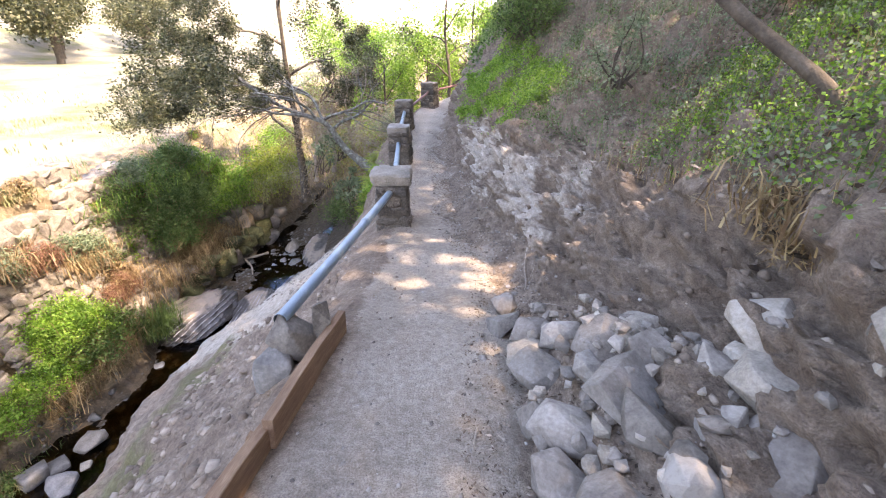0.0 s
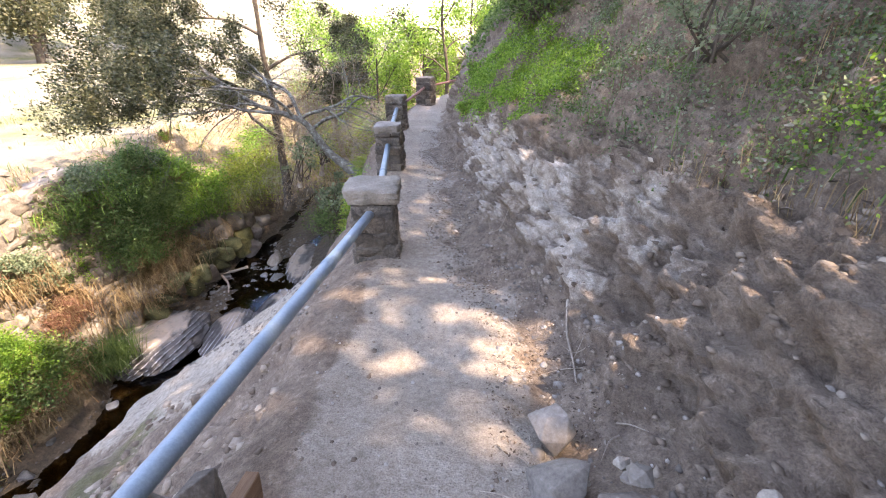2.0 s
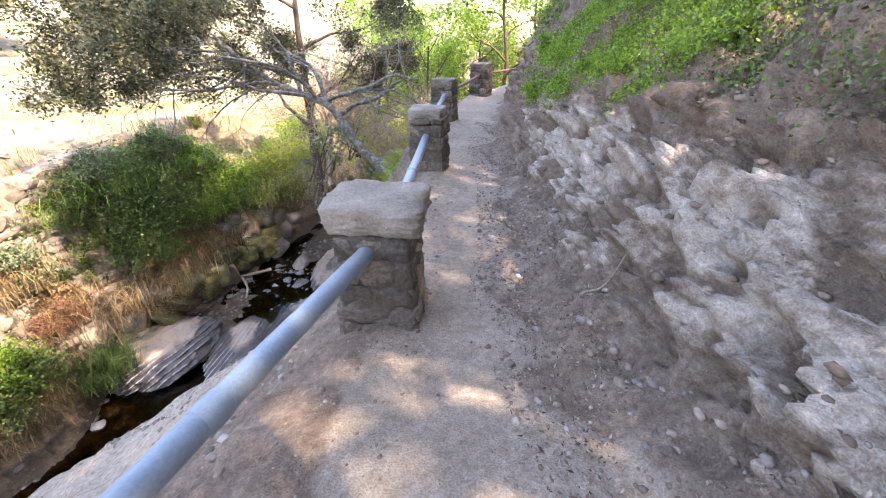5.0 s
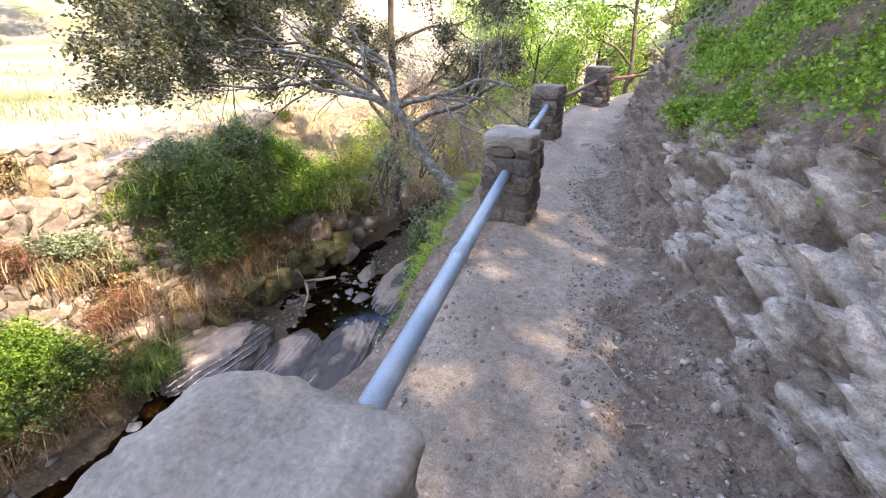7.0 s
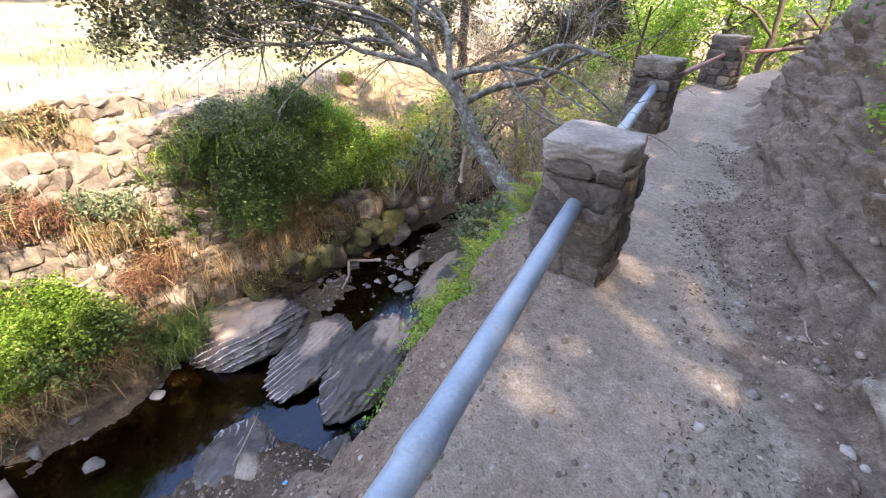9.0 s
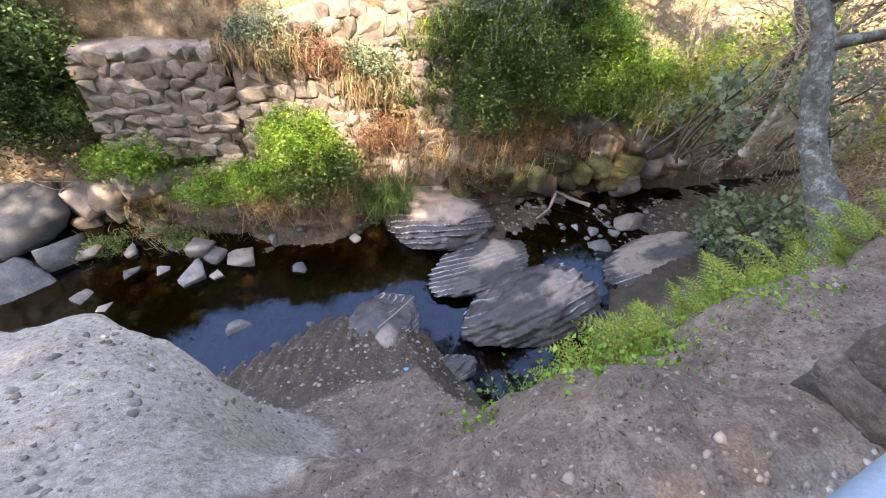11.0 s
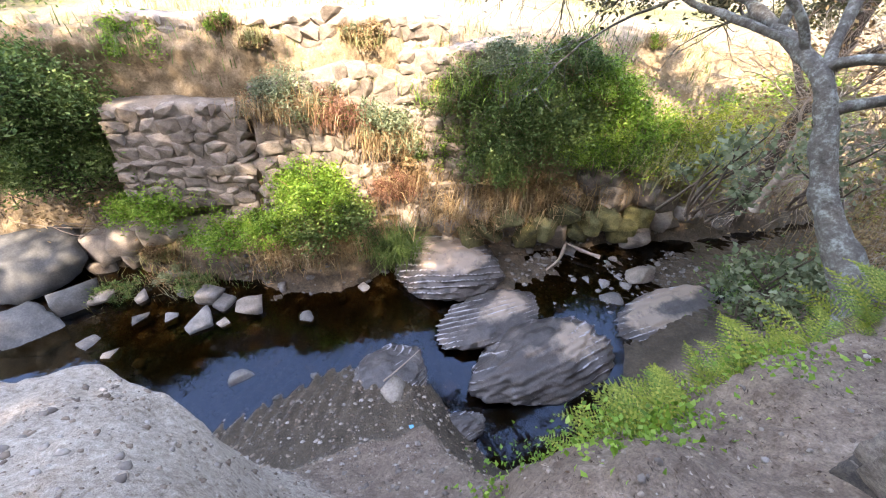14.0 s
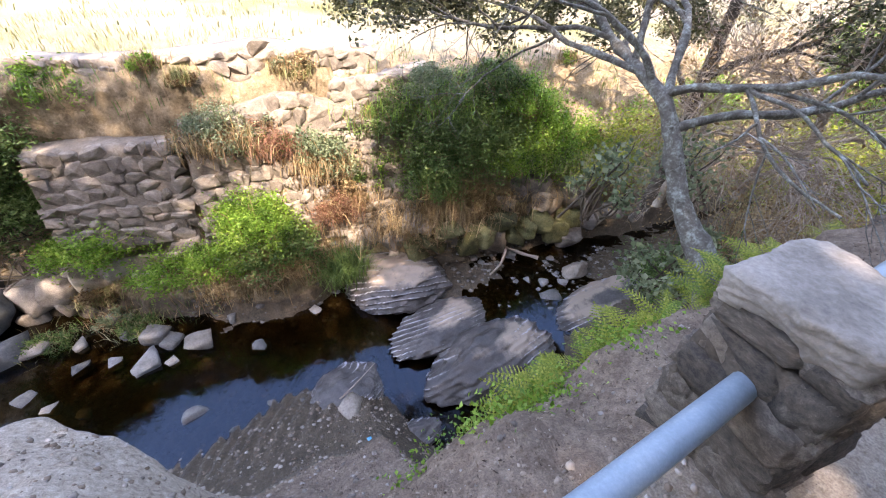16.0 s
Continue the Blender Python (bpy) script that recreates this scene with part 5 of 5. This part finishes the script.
def cover(n_clump, per, x0, x1, y0, y1, keep, size, spread, lift, material, name, label, aspect=1.5):
    x, y = scatter(n_clump, x0, x1, y0, y1, r_)
    base = on_ground(x, y)
    base = base[keep(base)]
    if not len(base):
        return
    k = np.repeat(np.arange(len(base)), per)
    off = r_.normal(size=(len(k), 3)) * spread
    pts = base[k] + off
    pts[:, 2] = base[k][:, 2] + (base[k][:, 0] - pts[:, 0]) * -.75 + np.abs(r_.normal(size=len(k))) * lift + .02
    v, f = leaves(pts, size, r_, .5, aspect)
    stuff(name, label, "plants", v, f, material)


def patchy(b, s, thr, seed):
    return fbm(b * s + seed, 3) > thr


cover(2500, 44, lambda y: foot_x(y) + .85, lambda y: foot_x(y) + 4.5, -1, 10, lambda b: (b[:, 2] > path_z(b[:, 1]) + 1.18) & patchy(b, .9, -.25, 3), .027, .12, .06, M_LEAF_GREY, "ground_cover", "leafy grey-green ground cover over the slope")
cover(1700, 44, lambda y: foot_x(y) + .8, lambda y: foot_x(y) + 4.5, -1, 9, lambda b: (b[:, 2] > path_z(b[:, 1]) + 1.1) & patchy(b, .8, .1, 13), .025, .13, .07, M_LEAF_BUSH, "ground_cover", "mid-green weeds over the slope")
cover(1000, 60, lambda y: foot_x(y) + .38, lambda y: foot_x(y) + 1.5, 6.6, 10.5, lambda b: (b[:, 2] > path_z(b[:, 1]) + np.where(b[:, 1] > 8.4, .85, 1.08)) & patchy(b, .9, -.35, 23), .032, .1, .06, M_LEAF_LIME, "ground_cover", "bright green herb patch on the cut slope")
cover(300, 70, lambda y: foot_x(y) + .9, lambda y: foot_x(y) + 2.6, 1.2, 4.2, lambda b: (b[:, 2] > path_z(b[:, 1]) + 1.15) & patchy(b, .9, -.1, 43), .024, .11, .07, M_LEAF_LIME, "ground_cover", "sunlit lime green herbs on the slope")
cover(900, 26, lambda y: foot_x(y) + .6, lambda y: foot_x(y) + 4.0, 9.5, 20, lambda b: (b[:, 2] > path_z(b[:, 1]) + 1.3) & patchy(b, .8, -.05, 53), .08, .16, .12, M_LEAF_BUSH, "ground_cover", "dark green ivy over the upper slope")
cover(120, 24, lambda y: edge_x(y) - .75, lambda y: edge_x(y) - .35, 7.4, 8.9, lambda b: patchy(b, 1.2, -.3, 63), .028, .09, .06, M_LEAF_LIME, "ground_cover", "small bright herbs among the ferns")

# litter and pebbles on path, slope and beach
x, y = scatter(12000, lambda y: foot_x(y) - .6, lambda y: foot_x(y) + .12, .2, 12, r_)
b_ = on_ground(x, y, .006)
v, f = leaves(b_[patchy(b_, 1.6, -.1, 5)], .024, r_, -.1, 2.4)
stuff("leaf_litter", "dry leaves and chips along the slope foot", "litter", v, f, M_LITTER)
x, y = scatter(3500, lambda y: edge_x(y) - .75, lambda y: edge_x(y) + .0, 6.6, 11, r_)
v, f = leaves(on_ground(x, y, .006), .017, r_, .1, 2.4)
stuff("leaf_litter", "brown fern litter on the path's outer edge", "litter", v, f, M_LITTER)
x, y = scatter(2600, lambda y: foot_x(y) + .7, lambda y: foot_x(y) + 3.5, -.5, 9, r_)
v, f = leaves(on_ground(x, y, .015), .06, r_, .0, 2.0)
stuff("leaf_litter", "dry curled leaves lying on the slope", "litter", v, f, M_LITTER)


def grit(n, x0, x1, y0, y1, s0, s1, name, label, material=M_PEBBLE):
    x, y = scatter(n, x0, x1, y0, y1, r_)
    b = on_ground(x, y)
    vv, ff = ICO[1]
    s = s0 + (s1 - s0) * r_.uniform(0, 1, n) ** 3
    jit = 1 + r_.uniform(-.35, .35, (n, len(vv), 1))
    V = b[:, None, :] + vv[None] * jit * s[:, None, None] * np.array([1, 1.15, .6])
    F = ff[None] + (np.arange(n) * len(vv))[:, None, None]
    stuff(name, label, "pebbles", V.reshape(-1, 3), F.reshape(-1, 3), material)


grit(2600, lambda y: edge_x(y) + .02, lambda y: foot_x(y) + .05, .2, 12, .002, .014, "pebbles", "small pebbles and grit scattered on the path")
grit(420, lambda y: foot_x(y) - .6, lambda y: foot_x(y) + .2, 2.0, 9, .006, .034, "pebbles", "stones gathered along the slope foot")
grit(260, lambda y: foot_x(y) + .0, lambda y: foot_x(y) + 1.6, .4, 6, .004, .02, "pebbles", "small stones stuck in the cut slope")
grit(900, -4.9, -2.2, 5.0, 8.6, .006, .035, "pebbles", "gravel on the little creek beach")
grit(350, lambda y: edge_x(y) - .4, lambda y: edge_x(y) + .35, 6.0, 10.2, .003, .016, "pebbles", "grit and crumbs along the path's outer edge")
grit(1500, lambda y: edge_x(y) - 1.9, lambda y: edge_x(y) - .2, .6, 4.2, .006, .05, "pebbles", "loose brown stones on the boulder ledge", M_CLOD)
grit(500, lambda y: edge_x(y) - 1.3, lambda y: edge_x(y) - .3, 4.2, 5.9, .005, .03, "pebbles", "gravel lying in a hollow of the boulder")
grit(900, -8.2, -5.0, 2.5, 8.5, .02, .08, "pebbles", "pale pebbles at the pool margin", M_CREEK)
grit(700, -7.6, -4.8, 10.5, 14.5, .02, .07, "pebbles", "pebbles in the shallow upper creek", M_CREEK)


grit(2200, lambda y: foot_x(y) - .05, lambda y: foot_x(y) + 1.3, .2, 9, .005, .032, "soil_clods", "crumbly soil clods on the cut slope", M_CLOD)
grit(800, lambda y: foot_x(y) - .6, lambda y: foot_x(y) + .1, .3, 10, .004, .02, "soil_clods", "crumbled soil at the slope foot", M_CLOD)
grit(450, lambda y: edge_x(y) - .1, lambda y: edge_x(y) + .45, 2.4, 12, .004, .02, "soil_clods", "crumbled soil along the rail side", M_CLOD)
grit(900, lambda y: edge_x(y) - .5, lambda y: edge_x(y) + .2, 6.0, 10.2, .003, .013, "soil_clods", "crumbs of soil on the path's outer edge", M_CLOD)
grit(1500, -5.0, -2.2, 5.0, 9.0, .006, .03, "soil_clods", "dark gravel of the creek beach", M_CLOD)


# grass of the field and banks
def grass_patch(n, x0, x1, y0, y1, h, material, label, keep=None, width=.006):
    x, y = scatter(n, x0, x1, y0, y1, r_)
    b = on_ground(x, y)
    if keep is not None:
        b = b[keep(b)]
    v, f = blades(b, h, r_, .45, width)
    stuff("grass", label, "grass", v, f, material)


grass_patch(10000, -17, -9.8, -3, 17, .17, M_GRASS, "dry straw-coloured grass at the field edge", lambda b: patchy(b, .45, -.05, 3), .007)
grass_patch(4500, -34, -12, -5, 34, .22, M_GRASS, "dry grass of the sunlit field", lambda b: patchy(b, .18, .1, 3), .014)
grass_patch(4500, -10, -7.6, 3, 16, .25, M_LEAF_BUSH, "green grass tufts on the bank", lambda b: patchy(b, .9, .1, 88))
grass_patch(1500, -10, -7.6, 3, 16, .25, M_LEAF_DRY, "dry brown grass on the bank", lambda b: patchy(b, .8, -.1, 8))
grass_patch(2500, lambda y: foot_x(y) + .75, lambda y: foot_x(y) + 2.6, 1.4, 4.6, .16, M_LEAF_DRY, "dry grass hanging over the cut slope", lambda b: patchy(b, 1.1, .05, 18), .002)
grass_patch(1500, lambda y: foot_x(y) + .9, lambda y: foot_x(y) + 3.2, 0, 8, .22, M_LEAF_BUSH, "thin green grass on the slope", None, .004)


# twigs and roots
def twig(name, label, pts, r0, material=M_TWIG, category="twig"):
    p = np.array(pts, float)
    v, f = tube(spline(p - p[0], 14), np.linspace(r0, r0 * .4, 14), 6, .3)
    ob = part_me(name, mesh_np(name, v, f, material, True), m=Matrix.Translation(p[0]))
    return tagged(ob, label, category)


def lie(x, y, up=.012):
    return (x, y, ground_z(x, y) + up)


twig("twig", "thin pale root curling down the slope foot", [lie(.92, 4.0, .05), lie(.86, 3.75, .04), lie(.84, 3.5, .03), lie(.78, 3.25, .03)], .012)
for k in range(26):
    y = float(r_.uniform(.9, 10))
    x = float(foot_x(y)) - float(r_.uniform(-.05, .55))
    a, L_ = float(r_.uniform(0, 6.28)), float(r_.uniform(.08, .3))
    twig("twig", "short dry twig lying on the path", [lie(x, y), lie(x + math.cos(a) * L_ * .5, y + math.sin(a) * L_ * .5 + .02), lie(x + math.cos(a) * L_, y + math.sin(a) * L_)], float(r_.uniform(.003, .006)))
twig("driftwood", "pale forked driftwood stick on the creek stones", [(-6.4, 12.5, -5.42), (-6.7, 12.2, -5.40), (-7.1, 11.9, -5.36)], .05, category="driftwood")
twig("driftwood", "pale driftwood stick on the creek stones", [(-6.95, 11.95, -5.40), (-6.6, 11.6, -5.46), (-6.4, 11.2, -5.52)], .04, category="driftwood")
twig("driftwood", "dark fallen log across the creek bank", [(-5.0, 14.6, -5.1), (-4.3, 14.9, -4.9), (-3.4, 15.4, -4.7)], .1, M_DARKBARK, "log")
twig("driftwood", "thin stick lying across the beach", [(-4.6, 7.4, -5.42), (-4.75, 7.7, -5.38), (-5.0, 8.1, -5.36)], .015, category="driftwood")

# ---- trees beyond the field ----
def field_oak(x, y, seed, h, rad):
    z = float(-1.6 + .04 * (-9 - x)) if x > -44 else 0.2
    ob = thing("field_oak", "dark spreading oak beyond the sunlit field", "tree", (x, y, z), "trees beyond the field")
    r = np.random.default_rng(seed)
    v, f = tube(spline([(0, 0, -.4), (.2, .1, h * .3), (0, 0, h * .6)], 12), np.linspace(.35, .2, 12), 9, .25, seed)
    part_me("trunk", mesh_np("trunk", v, f, M_DARKBARK, True), ob)
    nc, n = 60, 5000
    d = r.normal(size=(nc, 3))
    d /= np.linalg.norm(d, axis=1, keepdims=True)
    cl = np.array([0, 0, h * .62]) + d * np.array([rad, rad, h * .4]) * r.uniform(.3, 1, (nc, 1)) ** .5
    k = r.integers(0, nc, n)
    v, f = leaves(cl[k] + r.normal(size=(n, 3)) * rad * .15, .3, r, .1, 1.6)
    part_me("crown", mesh_np("crown", v, f, M_LEAF_OAK), ob)


for k in range(15):
    field_oak(-36 - 9 * ((k * 7) % 5) / 4, -14 + k * 5.4, 130 + k, 6.5 + (k * 5) % 4, 3.6 + (k * 3) % 3 * .5)


# ---- far masonry weir behind the willows ----
rubble_wall("weir_wall", "low pale masonry wall across the far creek", (-1.5, 27.5, -2.2), (6.5, 28.5, -2.2), 2.2, 57, BLOCKS_TAN, .6, .4, ragged=.1)
